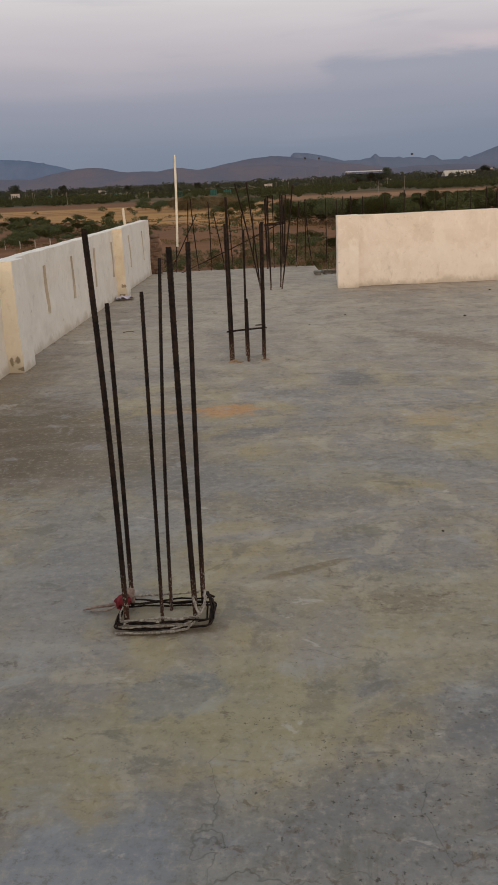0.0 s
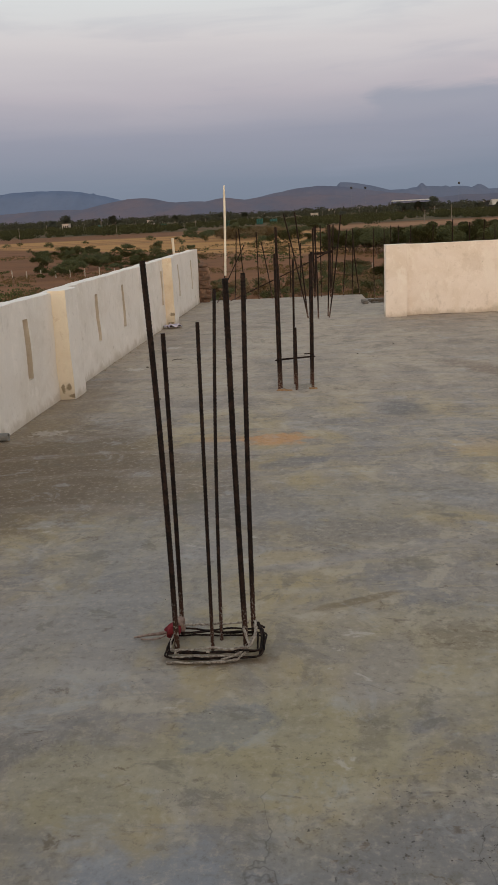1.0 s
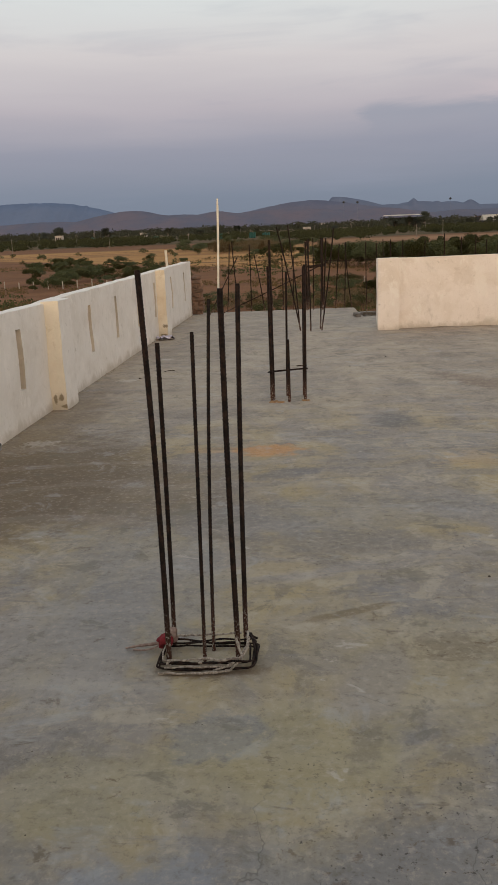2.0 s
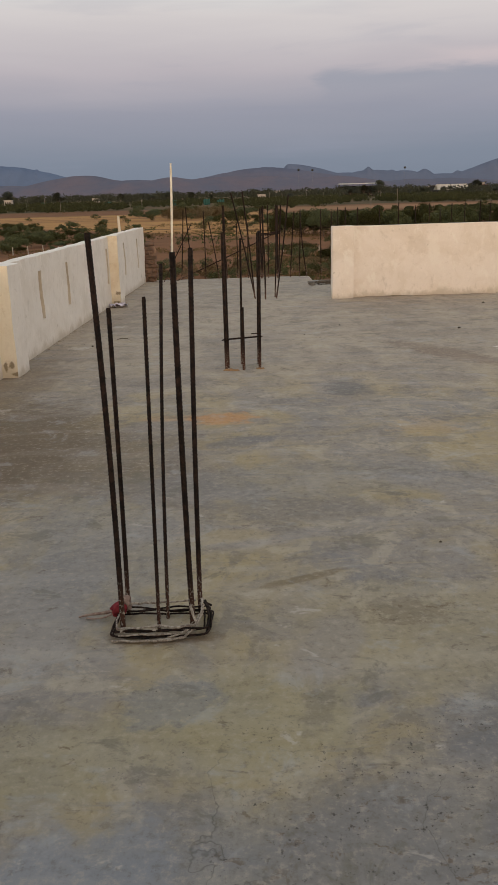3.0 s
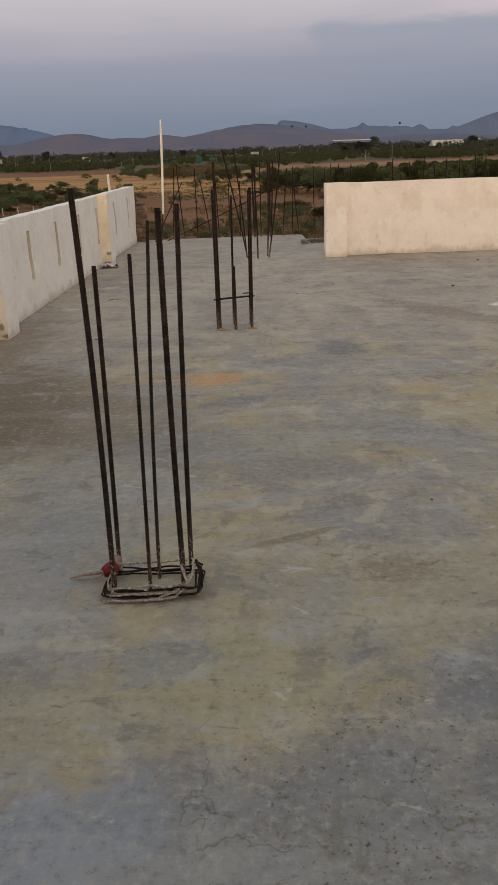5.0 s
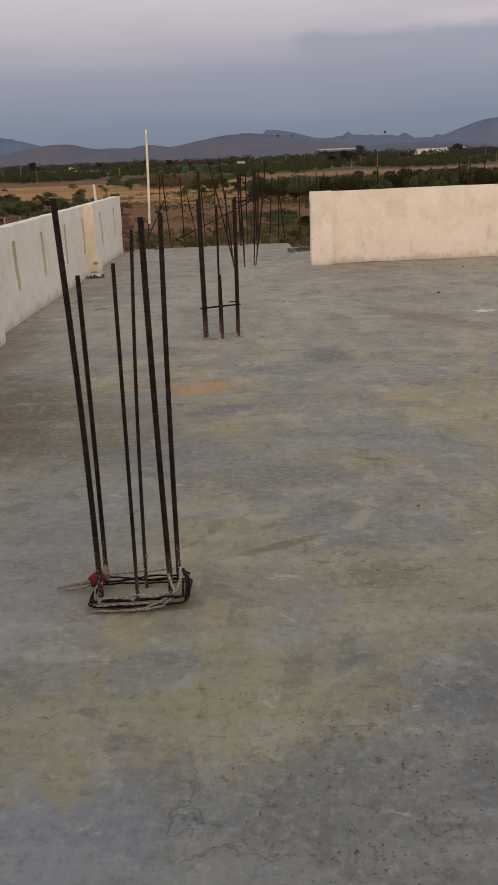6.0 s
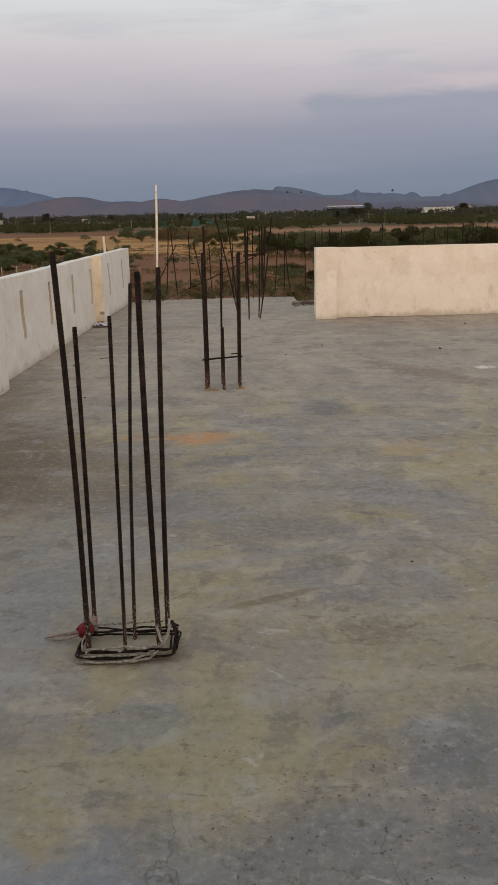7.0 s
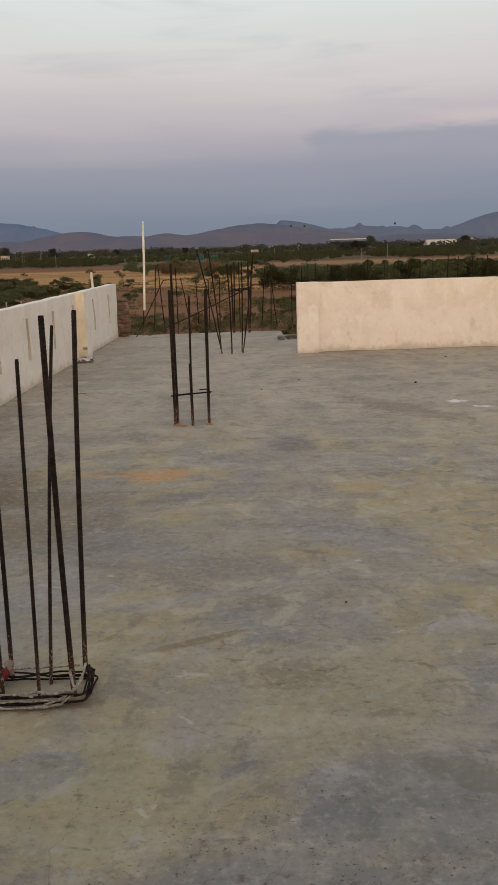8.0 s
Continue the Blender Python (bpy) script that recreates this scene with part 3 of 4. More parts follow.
bm = panel(steps(-6.0, 15.12, 0.22, marks), steps(0.0, WALL_H, 0.14, (0.315, 0.805)), 0.125, west_depth, west_place)
bm.normal_update()
# side faces of the slots get the tan that stands for warm light
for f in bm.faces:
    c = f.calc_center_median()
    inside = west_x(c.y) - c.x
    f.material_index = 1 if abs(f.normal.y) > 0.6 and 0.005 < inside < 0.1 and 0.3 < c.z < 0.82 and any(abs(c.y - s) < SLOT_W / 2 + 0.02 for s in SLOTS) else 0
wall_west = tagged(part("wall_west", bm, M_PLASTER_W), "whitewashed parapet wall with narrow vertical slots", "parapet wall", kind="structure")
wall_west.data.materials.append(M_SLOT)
for y0, y1 in ((1.6, 1.93), (7.12, 7.47), (12.0, 12.3)):
    bm = panel(steps(y0, y1, 0.08), steps(0.0, WALL_H + 0.012, 0.08), 0.15, lambda u, v: 0.0,
               lambda u, v, d: rough((west_x(u) + 0.135 - d, u, v), 0.009, 5.0))
    bm.normal_update()
    # only the face turned to the glow takes the warm-lit colour
    for f in bm.faces:
        f.material_index = 0 if f.normal.y < -0.7 else 1
    part("pillar", bm, M_PILLAR, wall_west, "plaster pillar with warm light painted on its front").data.materials.append(M_PLASTER_W)

# north parapet: cream plaster, with an end pillar


def north_y(x):
    return 12.17 + 0.03 * (x - 1.5)


bm = panel(steps(1.455, 7.6, 0.2), steps(0.0, 1.006, 0.12), 0.125, lambda u, v: 0.0,
           lambda u, v, d: rough((u, north_y(u) + d, v), 0.010 if v > 0.05 else 0.022, 2.6))
wall_north = tagged(part("wall_north", bm, M_PLASTER_N), "cream plastered parapet wall with faded stains", "parapet wall", kind="structure")
bm = panel(steps(1.15, 1.452, 0.08), steps(0.0, 1.012, 0.08), 0.24, lambda u, v: 0.0,
           lambda u, v, d: rough((u, 12.05 + d, v), 0.006, 5.0))
part("pillar", bm, M_PLASTER_N, wall_north, "cream plaster end pillar")
bm = panel(steps(-6.0, 12.2, 0.6), steps(0.0, 1.0, 0.25), 0.125, lambda u, v: 0.0, lambda u, v, d: rough((7.45 + d, u, v), 0.01))
tagged(part("wall_east", bm, M_PLASTER_W), "plain whitewashed parapet wall", "parapet wall", kind="structure")
bm = panel(steps(-2.5, 7.4, 0.6), steps(0.0, 1.0, 0.25), 0.125, lambda u, v: 0.0, lambda u, v, d: rough((u, -5.8 - d, v), 0.01))
tagged(part("wall_south", bm, M_PLASTER_W), "plain whitewashed parapet wall", "parapet wall", kind="structure")


# unseen block added behind the camera to darken the near floor
bm = panel(steps(-2.3, 3.2, 0.5), steps(0.0, 2.8, 0.5), 2.2, lambda u, v: 0.0, lambda u, v, d: rough((u, -1.6 - d, v), 0.01))
tagged(part("stair_room_wall", bm, M_PLASTER_W), "unseen plastered block added to shade the near floor", "wall", kind="structure")


# ---- reinforcing bars ----
def rebar(parent, base, tip, radius, bow=(0, 0, 0), ribs=0.0, sides=8, label=""):
    base = Vector(base) - Vector((0, 0, 0.02))
    bm = tube(bmesh.new(), bowed(base, tip, bow), radius, sides, ribs)
    return part("bar", bm, M_STEEL, parent, label)


def ring(points, radius, sides=6, wobble=0.0):
    pts = []
    for a, b in zip(points, points[1:] + points[:1]):
        a, b = Vector(a), Vector(b)
        for i in range(6):
            pts.append(a.lerp(b, i / 6) + Vector([random.uniform(-wobble, wobble) for _ in range(3)]))
    pts.append(pts[0].copy())
    return tube(bmesh.new(), pts, radius, sides)


column = tagged(empty("column_rebar", pose(-0.38, 2.7, 0)), "six rusty column bars rising from cement-crusted ties on concrete", "rebar")
inv = column.matrix_basis.inverted()


def local(p):
    return inv @ Vector(p)


for base, tip, r, bow in (
        ((-0.511, 2.672, 0), (-0.536, 2.722, 1.403), 0.0094, (0.008, 0, 0)),
        ((-0.508, 2.795, 0), (-0.506, 2.839, 1.146), 0.0078, (0.002, 0, 0)),
        ((-0.380, 2.673, 0), (-0.371, 2.753, 1.191), 0.0062, (0, 0, 0)),
        ((-0.354, 2.742, 0), (-0.361, 3.250, 1.256), 0.0062, (-0.008, 0, 0)),
        ((-0.256, 2.676, 0), (-0.263, 2.690, 1.337), 0.0094, (-0.004, 0, 0)),
        ((-0.236, 2.790, 0), (-0.231, 3.057, 1.326), 0.0086, (-0.004, 0, 0))):
    rebar(column, local(base), local(tip), r, bow, 0.0011, 8)


def tie_loop(grow, z, slant, dip):
    """A bent tie with rounded corners, a little out of square."""
    x0, x1, y0, y1, r = -0.523 - grow, -0.226 + grow * 1.4, 2.636 - grow * 2.0, 2.750 + grow, 0.018
    pts = []
    for cx, cy, a0 in ((x1 - r, y0 + r, -90), (x1 - r + slant, y1 - r, 0), (x0 + r + slant, y1 - r, 90), (x0 + r, y0 + r, 180)):
        for k in range(5):
            a = radians(a0 + 22.5 * k)
            pts.append(Vector((cx + r * math.cos(a), cy + r * math.sin(a), 0)))
    fine = []
    for a, b in zip(pts, pts[1:] + pts[:1]):
        n = max(1, round((b - a).length / 0.02))
        fine += [a.lerp(b, i / n) for i in range(n)]
    fine.append(fine[0].copy())
    fine = [local(p + Vector((0.004 * noise.noise(p * 23 + Vector((z * 99, 0, 0))), 0.006 * noise.noise(p * 19 + Vector((0, z * 99, 0))), max(0.005, z + dip * noise.noise(p * 11 + Vector((0, 0, z * 50))))))) for p in fine]
    return tube(bmesh.new(), fine, 0.0036, 7)


for grow, z, slant, dip in ((0.016, 0.010, 0.004, 0.006), (0.022, 0.018, 0.010, 0.010), (0.010, 0.026, -0.004, 0.010), (0.018, 0.036, 0.006, 0.012)):
    part("tie", tie_loop(grow, z, slant, dip), M_WIRE, column, "black steel tie")


def crusted(points, radius, seed, lump=0.6, sway=0.008, sides=8):
    """A strand caked with dried cement: uneven in thickness and never quite straight."""
    points = [Vector(p) for p in points]
    fine = []
    for a, b in zip(points, points[1:]):
        n = max(2, round((b - a).length / 0.006))
        fine += [a.lerp(b, i / n) for i in range(n)]
    fine.append(points[-1])
    path, radii = [], []
    for i, p in enumerate(fine):
        q = Vector((i * 0.16, seed * 7.3, 0))
        path.append(local(p + Vector((0, noise.noise(q) * sway, abs(noise.noise(q + Vector((0, 3, 0)))) * sway * 0.8))))
        radii.append(max(0.0022, radius * (1 + lump * (noise.noise(q * 1.3) + 0.5 * noise.noise(q * 3.7)))))
    return tube(bmesh.new(), path, radii, sides)


STRANDS = (
    (((-0.522, 2.612, 0.036), (-0.44, 2.604, 0.041), (-0.38, 2.606, 0.046), (-0.30, 2.602, 0.043), (-0.243, 2.615, 0.047), (-0.224, 2.68, 0.060), (-0.224, 2.755, 0.074)), 0.0042, "cement-crusted tie"),
    (((-0.522, 2.612, 0.036), (-0.535, 2.68, 0.034), (-0.520, 2.748, 0.042)), 0.0032, "cement-crusted tie"),
    (((-0.495, 2.768, 0.052), (-0.42, 2.776, 0.050), (-0.33, 2.770, 0.055), (-0.25, 2.772, 0.060)), 0.0042, "cement-crusted tie"),
    (((-0.515, 2.590, 0.022), (-0.43, 2.594, 0.020), (-0.37, 2.588, 0.024), (-0.31, 2.594, 0.022)), 0.0034, "cement-crusted tie"),
    (((-0.538, 2.572, 0.007), (-0.46, 2.574, 0.006), (-0.39, 2.570, 0.008), (-0.33, 2.574, 0.008), (-0.28, 2.586, 0.014), (-0.245, 2.606, 0.034)), 0.0046, "cement-crusted strand lying on the floor"),
    (((-0.34, 2.584, 0.014), (-0.30, 2.590, 0.022), (-0.268, 2.604, 0.034), (-0.236, 2.622, 0.050)), 0.0040, "cement-crusted strand"),
    (((-0.262, 2.665, 0.092), (-0.250, 2.640, 0.066), (-0.236, 2.618, 0.046), (-0.222, 2.640, 0.070), (-0.216, 2.690, 0.082)), 0.0046, "cement-crusted strand"),
)
for k, (points, radius, label) in enumerate(STRANDS):
    part("tie", crusted(points, radius, k + 1), M_CEMENTED, column, label)
# bent hook ends of the ties at one corner
for points in (((-0.236, 2.770, 0.060), (-0.205, 2.752, 0.056), (-0.190, 2.742, 0.053)), ((-0.222, 2.772, 0.060), (-0.205, 2.715, 0.062), (-0.196, 2.67, 0.05), (-0.198, 2.62, 0.02)), ((-0.215, 2.77, 0.06), (-0.19, 2.70, 0.045), (-0.19, 2.64, 0.02))):
    part("tie", tube(bmesh.new(), [local(p) for p in points], 0.0042, 7), M_WIRE, column, "black steel tie")
for x, y in ((-0.385, 2.60), (-0.50, 2.60), (-0.245, 2.61)):
    bm = bmesh.new()
    bmesh.ops.create_icosphere(bm, subdivisions=2, radius=0.008, matrix=Matrix.Translation(local((x, y, 0.034))))
    for v in bm.verts:
        v.co = rough(v.co, 0.009, 70)
    part("cement_lump", bm, M_CEMENTED, column)
bm = bmesh.new()
bmesh.ops.create_icosphere(bm, subdivisions=3, radius=1, matrix=Matrix.LocRotScale(local((-0.537, 2.750, 0.040)), None, (0.030, 0.022, 0.026)))
for v in bm.verts:
    v.co = rough(v.co, 0.013, 48)
part("cloth_knot", bm, M_RED, column, "faded red cloth knot")
bm = bmesh.new()
bmesh.ops.create_icosphere(bm, subdivisions=3, radius=1, matrix=Matrix.LocRotScale(local((-0.508, 2.775, 0.05)), None, (0.02, 0.018, 0.032)))
for v in bm.verts:
    v.co = rough(v.co, 0.013, 40)
part("cloth_knot", bm, M_STRING, column, "pale pink cloth wrap")
pts = [Vector((-0.545 - 0.145 * i / 12, 2.762 - 0.003 * math.sin(i * 0.6), 0.036 - 0.028 * (i / 12) ** 0.7)) for i in range(13)]
bm = tube(bmesh.new(), [local(p) for p in pts], [0.008 - 0.004 * i / 12 + 0.001 * math.sin(i * 2.1) for i in range(13)], 6)
part("string", bm, M_STRING, column, "loose pale string")
pts = [Vector((-0.56 - 0.10 * i / 10, 2.748 - 0.012 * math.sin(i * 0.35), 0.026 - 0.020 * (i / 10) ** 0.6)) for i in range(11)]
part("string", tube(bmesh.new(), [local(p) for p in pts], 0.0032, 6), M_STRING, column, "loose pale string")

second = tagged(empty("column_rebar", pose(-0.1, 7.35, 0)), "dark column bars with one tie, on rust-stained concrete", "rebar")
inv = second.matrix_basis.inverted()
for base, tip, r in (
        ((-0.257, 7.25, 0), (-0.256, 7.25, 1.19), 0.0125), ((-0.240, 7.33, 0), (-0.243, 7.37, 1.408), 0.0105),
        ((-0.100, 7.22, 0), (-0.101, 7.22, 0.555), 0.0125), ((-0.123, 7.48, 0), (-0.104, 7.48, 1.125), 0.0090),
        ((0.042, 7.28, 0), (0.058, 7.28, 1.192), 0.0120), ((0.030, 7.46, 0), (0.045, 7.36, 1.172), 0.0090)):
    rebar(second, local(base), local(tip), r, (0, 0, 0), 0.001, 8)
bm = ring([local(p) for p in ((-0.285, 7.23, 0.268), (0.068, 7.25, 0.288), (0.062, 7.49, 0.252), (-0.275, 7.46, 0.236))], 0.0055, 6, 0.001)
part("tie", bm, M_WIRE, second)
bm = tube(bmesh.new(), [local(p) for p in ((-0.03, 7.24, 0.316), (0.06, 7.245, 0.318))], 0.0055, 6)
part("tie", bm, M_WIRE, second)
for x, y, r in ((-0.245, 7.22, 0.035), (-0.18, 7.2, 0.03), (0.045, 7.25, 0.03)):
    bm = bmesh.new()
    bmesh.ops.create_icosphere(bm, subdivisions=2, radius=1, matrix=Matrix.LocRotScale(local((x, y, 0.0)), None, (r * 1.3, r, 0.012)))
    for v in bm.verts:
        v.co = rough(v.co, 0.012, 40)
    part("rust_crumbs", bm, plain("ochre_rust_crumbs", (0.33, 0.2, 0.1, 1), (0.22, 0.12, 0.06, 1), 40, 0.95), second, "ochre rust crumbs at the foot")

third = tagged(empty("column_rebar", pose(0.18, 12.3, 0)), "thin dark column bars leaning apart", "rebar")
inv = third.matrix_basis.inverted()
for base, tip, r in (
        ((0.038, 12.285, 0), (-0.282, 12.285, 1.507), 0.010), ((0.028, 12.40, 0), (-0.121, 12.42, 1.518), 0.010),
        ((0.183, 12.20, 0), (0.151, 12.20, 1.30), 0.011), ((0.330, 12.45, 0), (0.359, 12.47, 1.322), 0.010),
        ((0.342, 12.27, 0), (0.536, 12.27, 1.451), 0.010)):
    rebar(third, local(base), local(tip), r, (0.01, 0, 0))

fourth = tagged(empty("column_rebar", pose(0.32, 15.3, 0)), "bundled dark column bars with a tie at the roof edge", "rebar")
inv = fourth.matrix_basis.inverted()
for base, tip, r in (
        ((0.173, 15.26, 0), (0.163, 15.26, 1.22), 0.015), ((0.19, 15.36, 0), (0.218, 15.36, 1.267), 0.012), ((0.296, 15.34, 0), (0.302, 15.34, 1.277), 0.009),
        ((0.46, 15.26, 0), (0.468, 15.26, 1.272), 0.015), ((0.480, 15.37, 0), (0.534, 15.37, 1.27), 0.012)):
    rebar(fourth, local(base), local(tip), r)
for z in (0.755, 0.78):
    bm = ring([local(p) for p in ((0.13, 15.23, z), (0.51, 15.23, z + 0.03), (0.53, 15.40, z + 0.03), (0.14, 15.40, z))], 0.008, 6, 0.002)
    part("tie", bm, M_WIRE, fourth)


def rod(base, tip, radius, label, group="starter bars along the roof edge", bow=(0, 0, 0)):
    base = Vector(base) - Vector((0, 0, 0.02))
    bm = tube(bmesh.new(), bowed((0, 0, 0), Vector(tip) - base, bow), radius, 7)
    ob = part("rebar_rod", bm, M_STEEL)
    ob.location = base
    return tagged(ob, label, "rebar", group)


EDGE_Y = 15.40
for bx, tx, tz, dy in ((-1.298, -1.214, 1.237, 0), (-1.081, -1.17, 1.276, 0.02), (-0.852, -0.855, 1.206, 0), (-0.605, -0.772, 1.018, 0.02),
                   (-0.456, -0.491, 0.989, 0), (-0.264, -0.268, 0.982, 0.02), (-0.072, -0.058, 0.976, 0), (0.697, 0.776, 1.158, 0),
                   (0.86, 0.885, 1.187, 0), (1.0, 0.889, 0.99, 0.02)):
    rod((bx, EDGE_Y, 0), (tx, EDGE_Y + dy, tz), 0.0095, "thin dark starter bar standing at the roof edge", bow=(random.uniform(-0.012, 0.012), 0, 0))
rod((1.262, EDGE_Y, -0.09), (1.25, EDGE_Y, 1.177), 0.008, "thin dark starter bar standing on the sunken ledge")
rod((1.45, EDGE_Y, -0.09), (1.443, EDGE_Y, 1.14), 0.008, "thin dark starter bar standing on the sunken ledge")
row = [(1.559, 1.205), (1.695, 1.201), (1.915, 1.194), (2.313, 1.19), (2.653, 1.267), (2.951, 1.201), (3.209, 1.239), (3.396, 1.139), (3.607, 1.227),
       (3.839, 1.247), (4.116, 1.261), (4.302, 1.256), (4.561, 1.256), (4.834, 1.267), (5.1, 1.22), (5.36, 1.25)]
for k, (x, z) in enumerate(row):
    rod((x + random.uniform(-0.03, 0.03), EDGE_Y, -0.09 if x < 1.94 else 0), (x, EDGE_Y, z), 0.010 if k % 3 == 1 else 0.008, "dark starter bar standing behind the cream parapet")
rod((-1.60, 15.05, 0.0), (-1.08, 15.38, 0.99), 0.009, "thin slanting steel rod leaning at the roof edge", "slanting rods")
rod((-1.43, 15.2, 0.0), (0.56, 15.20, 0.86), 0.009, "long slanting steel rod leaning on the column bars", "slanting rods", (0, 0, -0.015))

rod((0.30, 15.25, 0.905), (1.70, 15.27, 0.87), 0.0045, "thin steel wire tied across the column bars", "slanting rods", (0, 0, -0.012))

pole = tagged(empty("pipe_pole", pose(-1.49, 15.3, 0)), "white plastic pipe slipped over an upright steel rod", "pole")
part("bar", tube(bmesh.new(), bowed((0, 0, -0.02), (0.055, 0, 0.9), n=4), 0.008, 7), M_STEEL, pole)
part("pipe", tube(bmesh.new(), bowed((0.045, 0, 0.46), (0.105, 0, 2.03), (0.006, 0, 0)), [0.021] * 7 + [0.020, 0.014], 12), M_PVC, pole, "white plastic pipe")
short = tagged(empty("pipe_pole", pose(-2.40, 15.35, 0)), "short white plastic pipe standing outside the parapet", "pole")
part("pipe", tube(bmesh.new(), bowed((0.07, 0, -0.15), (0.02, 0, 1.165)), 0.023, 12), M_PVC, short)
bm = box(bmesh.new(), -2.48, 15.22, -0.16, -2.12, 15.5, -0.10, 0.008)
tagged(part("roof_lip", bm, M_CURB), "narrow concrete lip outside the parapet", "ledge", kind="structure")

drain = tagged(empty("drain_spout", pose(-2.27, 5.72, 0.035)), "grey plastic drain spout through the foot of the parapet", "drain")
bm = bmesh.new()
for r0, flip in ((0.03, False), (0.024, True)):
    rings = [[bm.verts.new((x, r0 * math.cos(k * 0.5236), r0 * math.sin(k * 0.5236))) for k in range(12)] for x in (-0.02, 0.062)]
    for k in range(12):
        f = (rings[0][k], rings[0][(k + 1) % 12], rings[1][(k + 1) % 12], rings[1][k])
        bm.faces.new(f[::-1] if flip else f)
    outer = rings[1] if not flip else outer
for k in range(12):
    bm.faces.new((outer[k], outer[(k + 1) % 12], rings[1][(k + 1) % 12], rings[1][k]))
part("pipe", bm, M_CURB, drain)

# broken brick pier at the end of the west parapet
def pier_core(bm):
    """The old mortar that holds the bricks, worn to a ragged lump."""
    made = bmesh.ops.create_cube(bm, size=1, matrix=Matrix.LocRotScale((0.03, 0, 0.31), None, (0.19, 0.15, 0.62)))["verts"]
    bmesh.ops.subdivide_edges(bm, edges=list({e for v in made for e in v.link_edges}), cuts=6, use_grid_fill=True)
    for v in bm.verts:
        v.co = rough(v.co, 0.045, 9)
        v.co.z = max(0.0, v.co.z)
    return bm


pier = tagged(empty("brick_pier", pose(-1.86, 15.26, 0)), "broken pier of weathered red bricks beside the parapet end", "brick pier")
for k in range(8):
    for x0, x1 in (((-0.07, 0.13),) if k % 2 else ((-0.07, 0.02), (0.03, 0.125))):
        shift = random.uniform(-0.045, 0.03)
        bm = box(bmesh.new(), x0 + shift, -0.1, k * 0.078, x1 + shift, 0.1, k * 0.078 + 0.072, 0.016, 0.02)
        part("brick", bm, M_BRICK, pier)
part("mortar", pier_core(bmesh.new()), M_MORTAR, pier, "worn brown mortar")
bm = bmesh.new()
bmesh.ops.create_icosphere(bm, subdivisions=3, radius=1, matrix=Matrix.LocRotScale((0.02, 0, 0.655), None, (0.1, 0.09, 0.055)))
for v in bm.verts:
    v.co = rough(v.co, 0.03, 12)
part("mortar_lump", bm, M_BRICK, pier, "lump of old mortar")

bm = box(bmesh.new(), 1.12, 14.25, -0.09, 1.9, 14.40, 0.035, 0.015, 0.01)
tagged(part("timber_piece", bm, M_DEBRIS), "dark timber piece lying on the sunken ledge", "timber")



def chunk(x, y, z, sx, sy, sz, turn, seed):
    """A broken lump of concrete with worn corners."""
    bm = bmesh.new()
    bmesh.ops.create_cube(bm, size=1, matrix=Matrix.Diagonal((sx, sy, sz, 1)))
    bmesh.ops.bevel(bm, geom=bm.edges[:], offset=min(sx, sy, sz) * 0.22, segments=2, affect="EDGES")
    bmesh.ops.subdivide_edges(bm, edges=bm.edges[:], cuts=1, use_grid_fill=True)
    for v in bm.verts:
        v.co += (rough(v.co + Vector((seed, 0, 0)), 0.02, 14) - v.co - Vector((seed, 0, 0)))
    ob = part("concrete_chunk", bm, M_RUBBLE)
    ob.matrix_basis = pose(x, y, z + sz * 0.46, 0, 0, turn)
    return tagged(ob, "broken grey concrete chunk beside the sunken ledge", "rubble", "rubble by the ledge")


for k, args in enumerate(((0.99, 14.02, 0.0, 0.10, 0.34, 0.05, 4), (1.17, 14.06, -0.09, 0.11, 0.13, 0.10, 25), (1.30, 14.12, -0.09, 0.13, 0.10, 0.08, -15), (1.18, 14.6, -0.09, 0.15, 0.2, 0.09, 40), (1.60, 14.7, -0.09, 0.2, 0.14, 0.07, 10))):
    chunk(*args, k * 3.1)

bm = bmesh.new()
bmesh.ops.create_grid(bm, x_segments=14, y_segments=10, size=0.5, matrix=Matrix.LocRotScale((0, 0, 0.03), Euler((0, 0, 0.3)), (0.27, 0.2, 1)))
for v in bm.verts:
    v.co.z = 0.012 + 0.06 * abs(noise.noise(v.co * 13)) * (1.4 - 6 * v.co.xy.length ** 2)
    v.co.x += 0.03 * noise.noise(v.co * 9)
    v.co.z = max(v.co.z, 0.004)
bmesh.ops.solidify(bm, geom=bm.faces, thickness=0.003)
bag = tagged(part("plastic_bag", bm, M_BAG, smooth=True), "crumpled pale lavender plastic bag lying by the parapet pillar", "bag")
bag.location = (-1.90, 11.75, 0)


def twig(x, y, turn, length):
    bm = tube(bmesh.new(), [(0, 0, 0.004), (length * 0.5, 0.01, 0.009), (length, 0.0, 0.004)], 0.004, 5)
    ob = part("twig", bm, M_DEBRIS)
    ob.matrix_basis = pose(x, y, 0, 0, 0, turn)
    return tagged(ob, "short dark twig lying on the concrete", "twig", "twigs on the roof")


for args in ((-1.5, 9.0, 25, 0.12), (0.75, 1.38, -35, 0.07)):
    twig(*args)


def pebble(x, y, r):
    bm = bmesh.new()
    bmesh.ops.create_icosphere(bm, subdivisions=2, radius=r, matrix=Matrix.Diagonal((1.2, 1, 0.7, 1)))
    for v in bm.verts:
        v.co = rough(v.co, r * 0.5, 1.0 / r)
    ob = part("pebble", bm, M_DEBRIS)
    ob.location = (x, y, r * 0.5)
    return tagged(ob, "small dark pebble on the concrete", "pebble", "pebbles on the roof")


